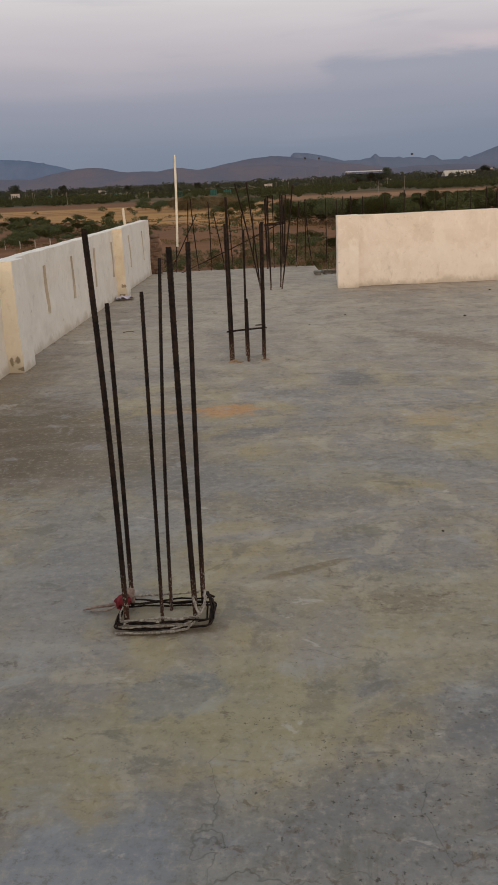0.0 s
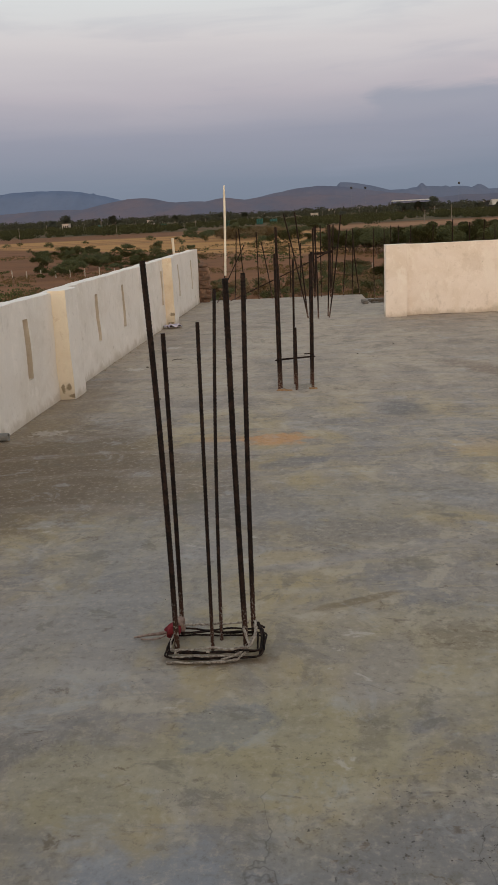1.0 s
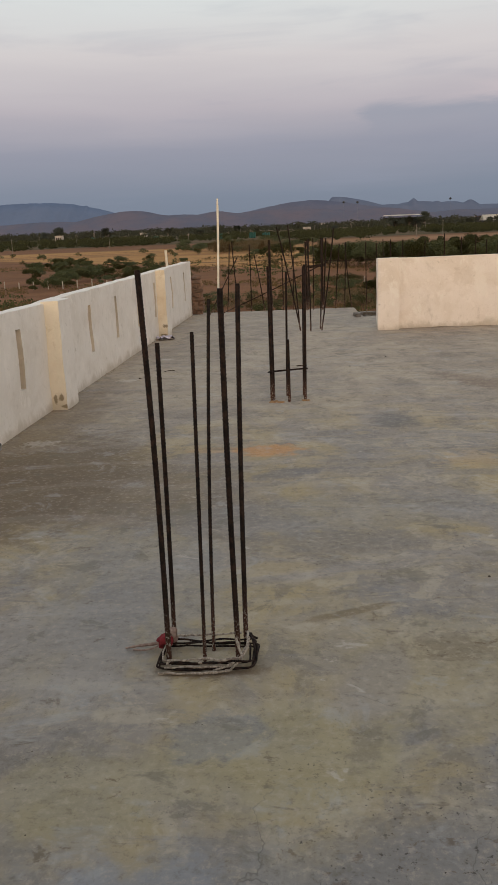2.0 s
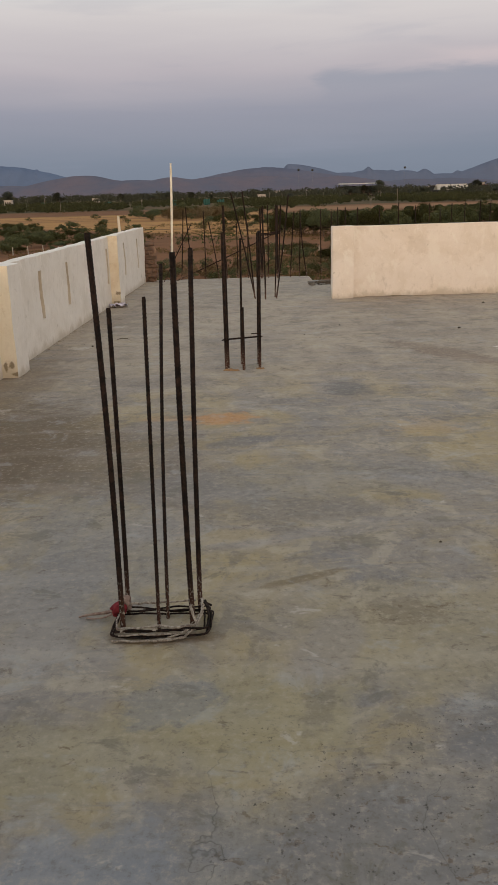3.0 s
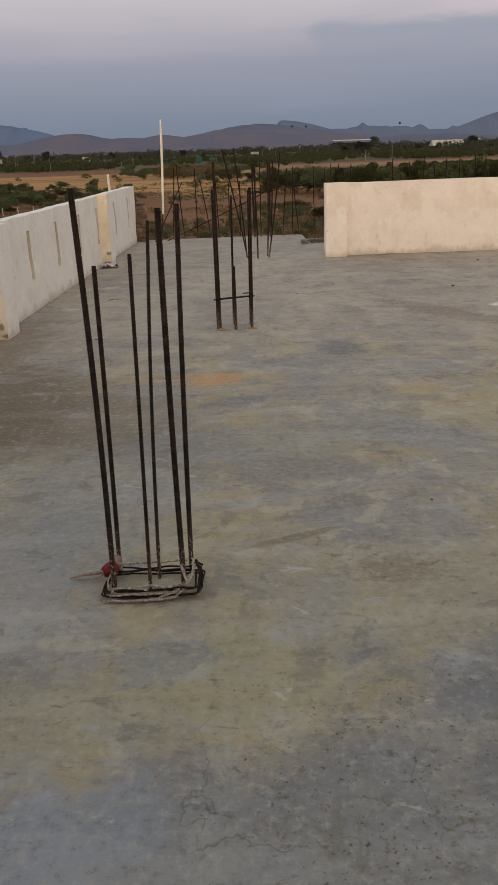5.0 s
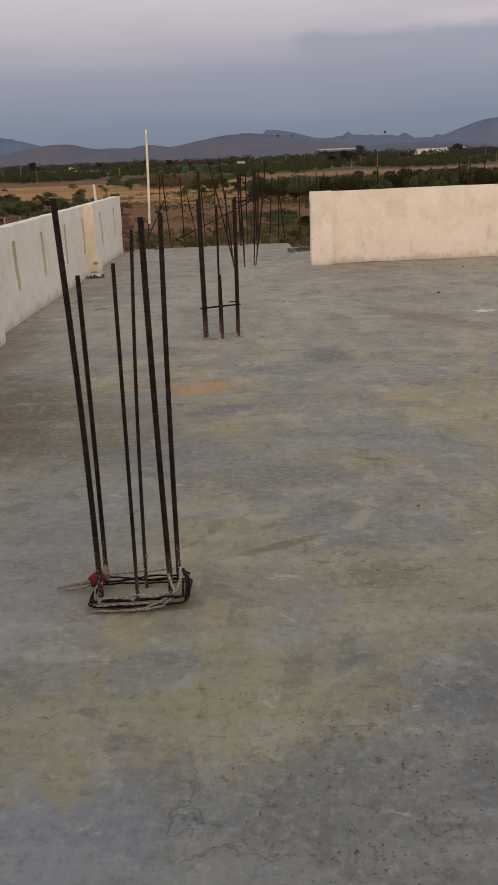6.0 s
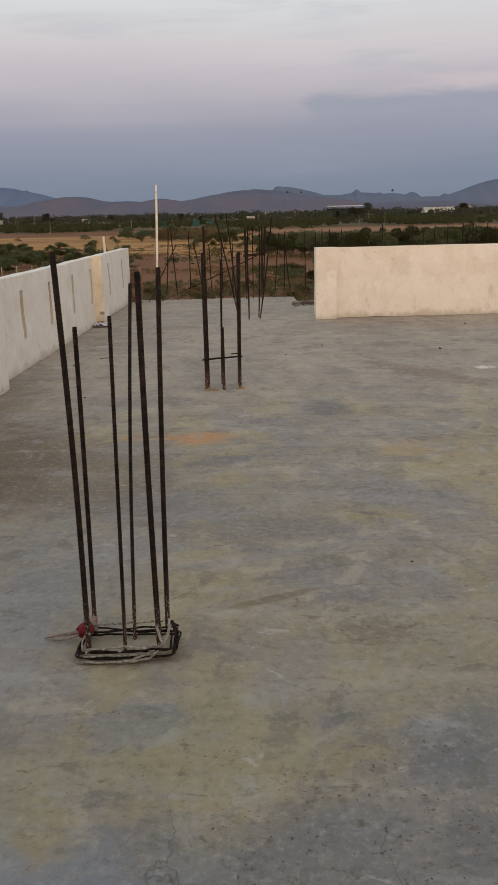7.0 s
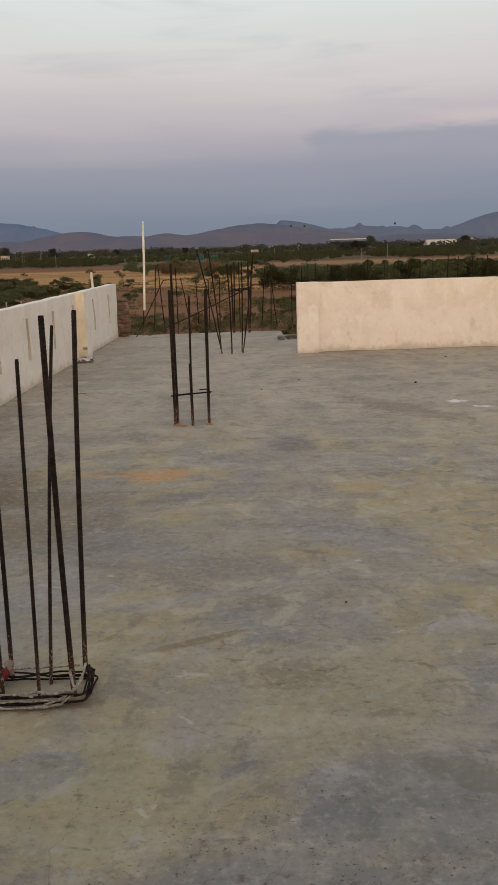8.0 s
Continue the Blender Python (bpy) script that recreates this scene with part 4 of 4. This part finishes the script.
for args in ((2.28, 9.16, 0.016), (3.1, 11.2, 0.014), (1.0, 9.6, 0.008), (0.55, 9.0, 0.008), (-1.7, 8.6, 0.012), (0.8, 3.38, 0.006), (-1.3, 7.0, 0.01)):
    pebble(*args)

rnd = random.Random(5)
verts, faces = [], []
for _ in range(420):
    cluster = rnd.choice(((0.4, 1.65, 0.35, 0.3), (1.9, 7.7, 0.3, 0.8), (-1.95, 7.5, 0.15, 3.0), (0.9, 3.0, 0.9, 1.2), (3.0, 11.6, 1.6, 0.35), (-0.4, 2.3, 1.0, 0.7)))
    x, y, s, a = rnd.gauss(cluster[0], cluster[2]), rnd.gauss(cluster[1], cluster[3]), rnd.uniform(0.001, 0.0035), rnd.uniform(0, 6.3)
    if x < west_x(y) + 0.16 or y > 12.0:
        continue
    k = len(verts)
    verts += [(x + s * math.cos(a + j * 2.1), y + s * math.sin(a + j * 2.1), 0.0005) for j in range(3)] + [(x, y, s * 0.8)]
    faces += [(k, k + 1, k + 3), (k + 1, k + 2, k + 3), (k + 2, k, k + 3)]
crumbs_v, crumbs_f = [], []
for k in range(700):
    s, a = rnd.uniform(0.003, 0.011), rnd.uniform(0, 6.3)
    if k % 2:
        y = rnd.uniform(2.0, 15.0)
        x = west_x(y) + abs(rnd.gauss(0, 0.03)) + (0.14 if any(p - 0.03 < y < q + 0.03 for p, q in ((7.12, 7.47), (12.0, 12.3))) else 0.005)
    else:
        x = rnd.uniform(1.5, 6.5)
        y = north_y(x) - abs(rnd.gauss(0, 0.035)) - 0.005
    n0 = len(crumbs_v)
    crumbs_v += [(x + s * math.cos(a + j * 2.1), y + s * math.sin(a + j * 2.1), 0.0005) for j in range(3)] + [(x, y, s * 0.9)]
    crumbs_f += [(n0, n0 + 1, n0 + 3), (n0 + 1, n0 + 2, n0 + 3), (n0 + 2, n0, n0 + 3)]
tagged(soup("plaster_crumbs", crumbs_v, crumbs_f, M_CRUMB), "brown plaster crumbs along the feet of the parapets", "crumbs", kind="stuff")
tagged(soup("grit", verts, faces, M_DEBRIS), "scattered dark grit on the concrete", "grit", kind="stuff")


# ---- the plain below ----
GROUND = -7.0
bm = bmesh.new()
for a, b in zip((-4800, -1500, -400, -100, 100, 400, 1500), (-1500, -400, -100, 100, 400, 1500, 4800)):
    for c, d in zip((-1500, 0, 60, 200, 500, 1200), (0, 60, 200, 500, 1200, 4850)):
        bm.faces.new([bm.verts.new(v) for v in ((a, c, GROUND), (b, c, GROUND), (b, d, GROUND), (a, d, GROUND))])
bmesh.ops.remove_doubles(bm, verts=bm.verts, dist=0.01)
tagged(part("ground", bm, M_FIELD), "dry brown and straw-coloured fields reaching to the hills", "field", kind="structure")


def hills(name, y, bumps, mat, label, x0, x1, foot=260.0, rough_by=6.0):
    """A range of hills: rounded rises (centre, height, half width) on one ridge line, with slopes to both sides."""
    n, rows = 170, 9
    verts, faces = [], []
    for i in range(n + 1):
        x = x0 + (x1 - x0) * i / n
        crest = max(h * math.exp(-abs((x - c) / (w if x > c or not left else left[0])) ** p) for c, h, w, p, *left in bumps)
        crest += rough_by * (noise.noise(Vector((x * 0.012, y, 0))) + 0.5 * noise.noise(Vector((x * 0.04, y, 3))))
        crest = max(crest, 2.0)
        for j in range(rows):
            s = j / (rows - 1) * 2 - 1
            shape = (1 - abs(s)) ** 1.2
            gully = 1 + 0.25 * noise.noise(Vector((x * 0.02, s * 2, y))) * (abs(s) > 0.05)
            verts.append((x, y + s * foot, GROUND - 1 + (crest - GROUND) * shape * gully))
    for i in range(n):
        for j in range(rows - 1):
            a = i * rows + j
            faces.append((a, a + rows, a + rows + 1, a + 1))
    ob = soup(name, verts, faces, mat)
    for poly in ob.data.polygons:
        poly.use_smooth = True
    return tagged(ob, label, "hills", kind="structure")


# the haze over each range lies in its material colour
hills("hills_front", 3400, [(-647, 80, 260, 1.75, 334), (-1000, 50, 500, 2), (-430, 57, 300, 4), (-310, 64, 190, 2), (-40, 62, 360, 3), (330, 52, 260, 2), (700, 34, 400, 2), (-1500, 44, 400, 2)], M_HILL_RED, "low haze-tinted mauve-red hills on the horizon", -1800, 1500, rough_by=3.0)
hills("hills_middle", 3700, [(63, 101, 470, 1.55, 445)], M_HILL_MIDDLE, "broad haze-tinted grey-mauve hill behind the low red ones", -290, 900, 230, 2.5)
hills("hills_left", 4300, [(-1350, 158, 575, 2.6), (-1050, 139, 55, 1.6), (-1900, 120, 400, 2)], M_HILL_FAR, "haze-tinted pale blue hill range in the distance", -2100, -500, 300, 4)
hills("hills_mesa", 4400, [(196, 131, 377, 1.8, 58), (470, 84, 220, 2)], M_HILL_MID, "flat-topped haze-tinted grey-blue hill in the distance", -200, 900, 250, 3)
hills("hills_right", 3950, [(541, 96, 55, 1.7), (560, 82, 190, 3), (644, 82, 60, 2), (700, 76, 130, 3), (795, 82, 75, 1.8), (945, 71, 62, 1.6), (1210, 130, 300, 1.8), (1500, 140, 250, 2), (840, 58, 420, 3)], M_HILL_MID, "haze-tinted grey-blue peaks on the horizon", 150, 1800, 240, 2)


def crown_mesh(seed, lobes, leaf, count, flat):
    """A crown: small leaf sprays round several uneven lobes, with gaps."""
    r = random.Random(seed)
    verts, faces = [], []
    for _ in range(count):
        cx, cy, cz, rad = r.choice(lobes)
        d = Vector((r.gauss(0, 1), r.gauss(0, 1), r.gauss(0, 1))).normalized() * rad * (r.random() ** 0.45)
        c = Vector((cx, cy, cz)) + Vector((d.x, d.y, d.z * flat))
        if c.z < 0.05:
            c.z = 0.05 + r.random() * 0.3
        a = Vector((r.gauss(0, 1), r.gauss(0, 1), r.gauss(0, 0.6))).normalized() * leaf * r.uniform(0.5, 1.3)
        b = a.orthogonal().normalized() * leaf * r.uniform(0.25, 0.6)
        k = len(verts)
        verts += [tuple(c - a), tuple(c + b * 0.9), tuple(c + a), tuple(c - b)]
        faces.append((k, k + 1, k + 2, k + 3))
    return verts, faces


def tree(seed, height, spread, mat, label, leaf=0.2, count=700, trunk=0.35, flat=0.55, category="tree", name="tree"):
    r = random.Random(seed)
    ob = tagged(empty(name), label, category)
    lobes = []
    stems = bmesh.new()
    forks = r.randint(4, 6)
    tube(stems, [(0, 0, -0.2), (r.uniform(-0.1, 0.1), r.uniform(-0.1, 0.1), height * trunk)], [0.05 * height * 0.4, 0.03 * height * 0.4], 6)
    for k in range(forks):
        a = 6.283 * (k + r.random() * 0.7) / forks
        reach = spread * r.uniform(0.35, 0.75)
        tipz = height * r.uniform(0.35, 0.88)
        tip = (reach * math.cos(a), reach * math.sin(a), tipz)
        tube(stems, [(0, 0, height * trunk * 0.85), (tip[0] * 0.5, tip[1] * 0.5, (height * trunk + tipz) * 0.52), tip], [0.025 * height * 0.4, 0.018 * height * 0.4, 0.006 * height], 5)
        lobes.append((*tip, spread * r.uniform(0.28, 0.5)))
    lobes.append((0, 0, height * 0.85, spread * 0.4))
    part("trunk", stems, M_BARK, ob)
    soup("crown", *crown_mesh(seed, lobes, leaf, count, flat), mat, ob)
    return ob


kinds = {
    "scrub": [tree(11 + k, 2.3 + 0.4 * k, 2.3 + 0.3 * k, M_LEAF, "spreading green thorn tree on the dry field", 0.15, 2400, 0.2, 0.6) for k in range(4)],
    "big": [tree(31 + k, 4.2 + 0.4 * k, 3.4 + 0.3 * k, M_LEAF, "broad dark green thorn tree with dense crown", 0.21, 3600, 0.16, 0.75) for k in range(4)],
    "bush": [tree(51 + k, 1.2, 1.2, M_LEAF, "low green bush on brown soil", 0.06, 1300, 0.1, 0.7, "bush", "bush") for k in range(3)],
    "dry": [tree(71 + k, 1.0, 1.1, M_DRY, "low dry brown brush", 0.06, 800, 0.1, 0.7, "bush", "bush") for k in range(2)],
    "round": [tree(91 + k, 8.0, 4.6, M_LEAF_DARK, "tall round dark tree far across the plain", 0.38, 1400, 0.22, 0.8) for k in range(2)],
}
used = {k: 0 for k in kinds}
rnd = random.Random(8)


def plant(kind, x, y, size=1.0):
    group = {"scrub": "thorn trees on the plain", "big": "broad thorn trees", "bush": "low bushes", "dry": "dry brush", "round": "tall trees by the horizon"}[kind]
    src = kinds[kind][used[kind] % len(kinds[kind])]
    m = Matrix.LocRotScale((x, y, GROUND), Euler((0, 0, rnd.uniform(0, 6.28))), (size * rnd.uniform(0.9, 1.15), size, size * rnd.uniform(0.85, 1.15)))
    if used[kind] < len(kinds[kind]):
        src.matrix_basis = m
        tagged(src, group=group)
    else:
        copy_thing(src, m @ Matrix.Diagonal((*(1 / s for s in src.scale), 1)))
    used[kind] += 1


# scrub beyond the granite posts
for _ in range(85):
    y = rnd.uniform(128, 228)
    plant("scrub", -y * (0.16 + 0.16 * rnd.random() ** 0.75), y, rnd.uniform(0.32, 0.78))
for _ in range(18):
    y = rnd.uniform(140, 215)
    plant("scrub", -y * rnd.uniform(0.12, 0.21), y, rnd.uniform(0.25, 0.5))
# a dense stand east of the stubble
for k in range(34):
    y = rnd.uniform(160, 178)
    plant("big", y * (0.034 + 0.29 * (k + rnd.random()) / 34), y, rnd.uniform(0.7, 0.95))
for _ in range(75):
    y = rnd.uniform(182, 300)
    plant("big", y * rnd.uniform(0.03, 0.36), y, (1.55 - 0.0041 * y) * rnd.uniform(0.55, 0.95))
for x, y, s in ((-8, 226, 0.6), (-5, 232, 0.68), (-2, 228, 0.66), (1.5, 236, 0.62), (4, 226, 0.6), (-11, 240, 0.5), (7, 232, 0.66), (8.9, 101, 0.42), (10.3, 103, 0.42)):
    plant("big", x, y, s)
# a brown hedge across the stubble
for _ in range(46):
    y = rnd.uniform(288, 318)
    plant("dry", y * rnd.uniform(-0.098, -0.03), y, rnd.uniform(2.2, 3.6))
for _ in range(60):
    y = rnd.uniform(80, 106)
    plant("bush", y * rnd.uniform(-0.16, 0.16), y, rnd.uniform(0.4, 1.1))
for _ in range(70):
    y = rnd.uniform(84, 102)
    plant("dry", y * rnd.uniform(-0.13, 0.13), y, rnd.uniform(0.6, 1.0))
for _ in range(16):
    y = rnd.uniform(105, 135)
    plant("bush", y * rnd.uniform(0.02, 0.14), y, rnd.uniform(0.8, 1.5))
for _ in range(34):
    y = rnd.uniform(130, 330)
    plant("bush", y * rnd.uniform(-0.36, 0.04), y, rnd.uniform(0.8, 1.6))
for _ in range(22):
    y = rnd.uniform(300, 350)
    plant("scrub", y * rnd.uniform(-0.14, 0.02), y, rnd.uniform(0.9, 1.4))
for x, y, s in ((147, 985, 2.3), (262, 1000, 2.1), (-268, 900, 1.5), (-252, 900, 1.75), (-196, 880, 1.6), (-150, 1000, 1.3), (-122, 1000, 1.2), (-100, 900, 1.1),
                (-232, 950, 1.2), (-215, 960, 1.2), (-60, 900, 1.3), (-88, 930, 1.3), (106, 965, 1.4), (113, 970, 1.5), (120, 962, 1.42), (127, 962, 1.5), (134, 968, 1.45), (141, 962, 1.5), (100, 975, 1.1), (216, 965, 0.75), (228, 968, 0.7), (241, 962, 0.8), (36, 800, 0.9), (70, 900, 1.0), (180, 900, 1.0), (215, 960, 1.0), (300, 950, 1.2)):
    plant("round", x, y, s)


for _ in range(34):
    y = rnd.uniform(700, 1050)
    plant("round", y * rnd.uniform(-0.36, 0.36), y, rnd.uniform(0.5, 0.85))


def woods(name, seed, count, y0, y1, label, sides, hmin, hmax, per, leaf, gap):
    """Far thorn woods, too many to count: sprays of leaves heaped into uneven crowns."""
    r = random.Random(seed)
    verts, faces = [], []
    made = 0
    while made < count:
        y = y0 * (y1 / y0) ** r.random()
        x = y * r.uniform(*sides)
        if noise.noise(Vector((x * 0.014, y * 0.012, seed))) < gap or y < y0 * (1.1 + 0.35 * noise.noise(Vector((x * 0.02, 3.0, seed)))):
            continue
        made += 1
        h = r.uniform(hmin, hmax)
        w = h * r.uniform(0.55, 0.95)
        for _ in range(per):
            d = Vector((r.gauss(0, 1), r.gauss(0, 1), r.gauss(0, 1))).normalized() * r.random() ** 0.4
            c = Vector((x + d.x * w, y + d.y * w, GROUND + h * 0.56 + d.z * h * 0.46))
            a = Vector((r.gauss(0, 1), r.gauss(0, 0.5), r.gauss(0, 0.6))).normalized() * leaf * r.uniform(0.6, 1.3)
            b = a.cross(Vector((0, 1, 0.2))).normalized() * leaf * r.uniform(0.3, 0.7)
            k = len(verts)
            verts += [tuple(c - a), tuple(c + b), tuple(c + a), tuple(c - b)]
            faces.append((k, k + 1, k + 2, k + 3))
    return tagged(soup(name, verts, faces, M_BELT if leaf < 0.8 else M_LEAF_DARK), label, "woods", kind="stuff")


woods("thorn_woods", 3, 1250, 425, 820, "belt of green thorn woods across the plain", (-0.42, 0.42), 1.8, 5.4, 75, 0.5, -0.08)
woods("far_woods", 4, 1500, 800, 2600, "dark line of far trees below the hills", (-0.42, 0.42), 5.0, 12.5, 34, 1.3, -0.1)
woods("east_woods", 6, 45, 290, 325, "green thorn woods beyond the eastern field", (0.1, 0.42), 1.6, 2.4, 90, 0.4, -0.15)


def tufts(name, seed, count, mat, label, size, gap):
    """Weeds and dry grass on the near field, in patches."""
    r = random.Random(seed)
    verts, faces = [], []
    made = 0
    while made < count:
        y = 78 * (250 / 78) ** r.random()
        x = y * r.uniform(-0.4, 0.36)
        if noise.noise(Vector((x * 0.06, y * 0.035, seed))) + 0.4 * noise.noise(Vector((x * 0.3, y * 0.2, seed))) < gap:
            continue
        made += 1
        h, w = size * r.uniform(0.5, 1.5), size * r.uniform(0.6, 1.8)
        for _ in range(7):
            c = Vector((x + r.gauss(0, w * 0.6), y + r.gauss(0, w * 0.6), GROUND + h * r.uniform(0.0, 0.6)))
            a = Vector((r.gauss(0, 0.4), r.gauss(0, 0.3), 1)).normalized() * h * r.uniform(0.4, 0.8)
            b = Vector((1, r.gauss(0, 0.4), r.gauss(0, 0.3))).normalized() * w * r.uniform(0.1, 0.35)
            k = len(verts)
            verts += [tuple(c - b), tuple(c + b), tuple(c + b * 0.3 + a), tuple(c - b * 0.4 + a * 0.9)]
            faces.append((k, k + 1, k + 2, k + 3))
    return tagged(soup(name, verts, faces, mat), label, "weeds", kind="stuff")


tufts("green_weeds", 21, 1500, M_LEAF, "patches of low green weeds on the dry field", 0.30, 0.28)
tufts("dry_grass", 22, 5000, M_DRY, "patches of dry brown grass on the field", 0.28, 0.1)


# ---- far buildings, posts and masts ----
def fence_post(x, y, h=1.25):
    ob = part("fence_post", box(bmesh.new(), -0.07, -0.07, -0.1, 0.07, 0.07, h, 0.02, 0.015), M_POST)
    ob.location = (x, y, GROUND)
    return tagged(ob, "pale granite fence post on the dry field", "fence post", "granite fence posts")


for k in range(13):
    fence_post(-52 + 2.45 * k, 134 - 0.25 * k, 1.2 + 0.1 * (k % 3))
for k in range(9):
    fence_post(2 + 2.6 * k, 120 + 0.8 * k, 0.85)


def utility_pole(x, y, h):
    ob = tagged(empty("utility_pole", pose(x, y, GROUND)), "pale concrete power pole with a cross arm", "utility pole", "power poles on the plain")
    part("pole", tube(bmesh.new(), [(0, 0, -0.3), (0, 0, h)], [0.14, 0.09], 6), M_POLE, ob)
    part("cross_arm", box(bmesh.new(), -0.5, -0.05, h - 0.6, 0.5, 0.05, h - 0.5), M_POLE, ob)


for k in range(26):
    y = rnd.uniform(330, 800)
    utility_pole(y * rnd.uniform(-0.34, 0.34), y, rnd.uniform(6.0, 8.5))


def mast(x, y, h):
    ob = tagged(empty("floodlight_mast", pose(x, y, GROUND)), "tall thin floodlight mast with a dark lamp head", "light mast", "floodlight masts")
    part("pole", tube(bmesh.new(), [(0, 0, -0.3), (0, 0, h)], [0.20, 0.08], 6), M_MAST_POLE, ob, "mast pole with haze put into its pale grey")
    part("lamp_head", tube(bmesh.new(), [(0, 0, h - 1.5), (0, 0, h - 0.4), (0, 0, h + 1.4), (0, 0, h + 2.2)], [0.8, 2.0, 2.0, 1.0], 8), M_MAST, ob)


for args in ((85, 1500, 42), (109, 1500, 41), (268, 1500, 41)):
    mast(*args)


def shed(x0, x1, y, eave, ridge, depth, label, open_front):
    ob = tagged(empty("shed", pose((x0 + x1) / 2, y, GROUND)), label, "shed")
    w = (x1 - x0) / 2
    bm = bmesh.new()
    front = [bm.verts.new(p) for p in ((-w - 0.6, -depth / 2 - 0.8, eave), (w + 0.6, -depth / 2 - 0.8, eave), (w, 0, ridge), (-w, 0, ridge))]
    back = [bm.verts.new(p) for p in ((w + 0.6, depth / 2, eave), (-w - 0.6, depth / 2, eave))]
    bm.faces.new(front), bm.faces.new((front[3], front[2], back[0], back[1]))
    bmesh.ops.solidify(bm, geom=bm.faces, thickness=0.25)
    part("roof", bm, M_SHED, ob, "white sheet roof")
    # posts and walls carry the shade below the roof as dark colour
    if open_front:
        for k in range(7):
            x = -w + 2 * w * k / 6
            part("post", box(bmesh.new(), x - 0.2, -depth / 2, -0.2, x + 0.2, -depth / 2 + 0.4, eave), M_SHADE, ob)
        part("wall", box(bmesh.new(), -w, depth / 2 - 0.6, -0.2, w, depth / 2 - 0.3, eave * 0.85), M_SHADE, ob)
    else:
        part("wall", box(bmesh.new(), -w, -depth / 2 + 0.3, -0.2, w, depth / 2 - 0.3, eave), M_SHADE, ob)
    return ob


shed(103, 148, 1000, 13.6, 14.7, 18, "long open shed with a flat white roof", True)
shed(213, 248, 990, 4.6, 10.8, 22, "low shed with a broad white sheet roof", False)


def house(x, y, w, h, wall_mat, label):
    ob = tagged(empty("house", pose(x, y, GROUND)), label, "house", "small houses on the plain")
    part("wall", box(bmesh.new(), -w / 2, -w / 2, -0.2, w / 2, w / 2, h), wall_mat, ob)
    part("roof", box(bmesh.new(), -w / 2 - 0.4, -w / 2 - 0.4, h, w / 2 + 0.4, w / 2 + 0.4, h + 0.35), M_TILE if wall_mat is M_SHADE else M_HOUSE, ob)
    for k in (-0.28, 0.0, 0.28):
        part("window", box(bmesh.new(), k * w - 0.6, -w / 2 - 0.05, h * 0.35, k * w + 0.6, -w / 2 + 0.1, h * 0.75), M_SHADE, ob)


for args in ((-238, 850, 7, 6.5, M_HOUSE, "small white flat-roofed house among trees"), (11, 800, 7, 5.5, M_HOUSE, "small pale house beyond the woods"),
             (-166, 930, 7, 6, M_HOUSE, "small white house beyond the woods"), (-80, 1700, 10, 7, M_HOUSE, "white house in the far town"), (210, 1600, 9, 8, M_HOUSE, "white house in the far town"),
             (250, 1650, 10, 9, M_HOUSE, "white house in the far town"), (330, 1600, 11, 9, M_HOUSE, "white house in the far town"), (60, 1900, 12, 9, M_HOUSE, "white house in the far town"),
             (275, 1040, 16, 9, M_SHADE, "dull red-roofed house beside the shed"), (232, 1040, 26, 9, M_SHADE, "long dull red-roofed house behind the shed"),
             (120, 1800, 11, 9, M_HOUSE, "white house in the far town"), (400, 1500, 11, 13, M_HOUSE, "white house in the far town")):
    house(*args)


def shade_net(x, y):
    ob = tagged(empty("shade_net_house", pose(x, y, GROUND)), "small teal shade-net house among the trees", "net house", "teal net houses")
    bm = bmesh.new()
    for k in range(4):
        box(bm, -2.4 + k * 1.2, -2, 0, -2.4 + k * 1.2 + 1.1, 2, 4.0 + 0.4 * (k % 2), 0.3)
    part("cover", bm, M_NET, ob)


for args in ((-98, 600), (-55, 620), (-32, 640), (-19, 560), (-180, 750)):
    shade_net(*args)
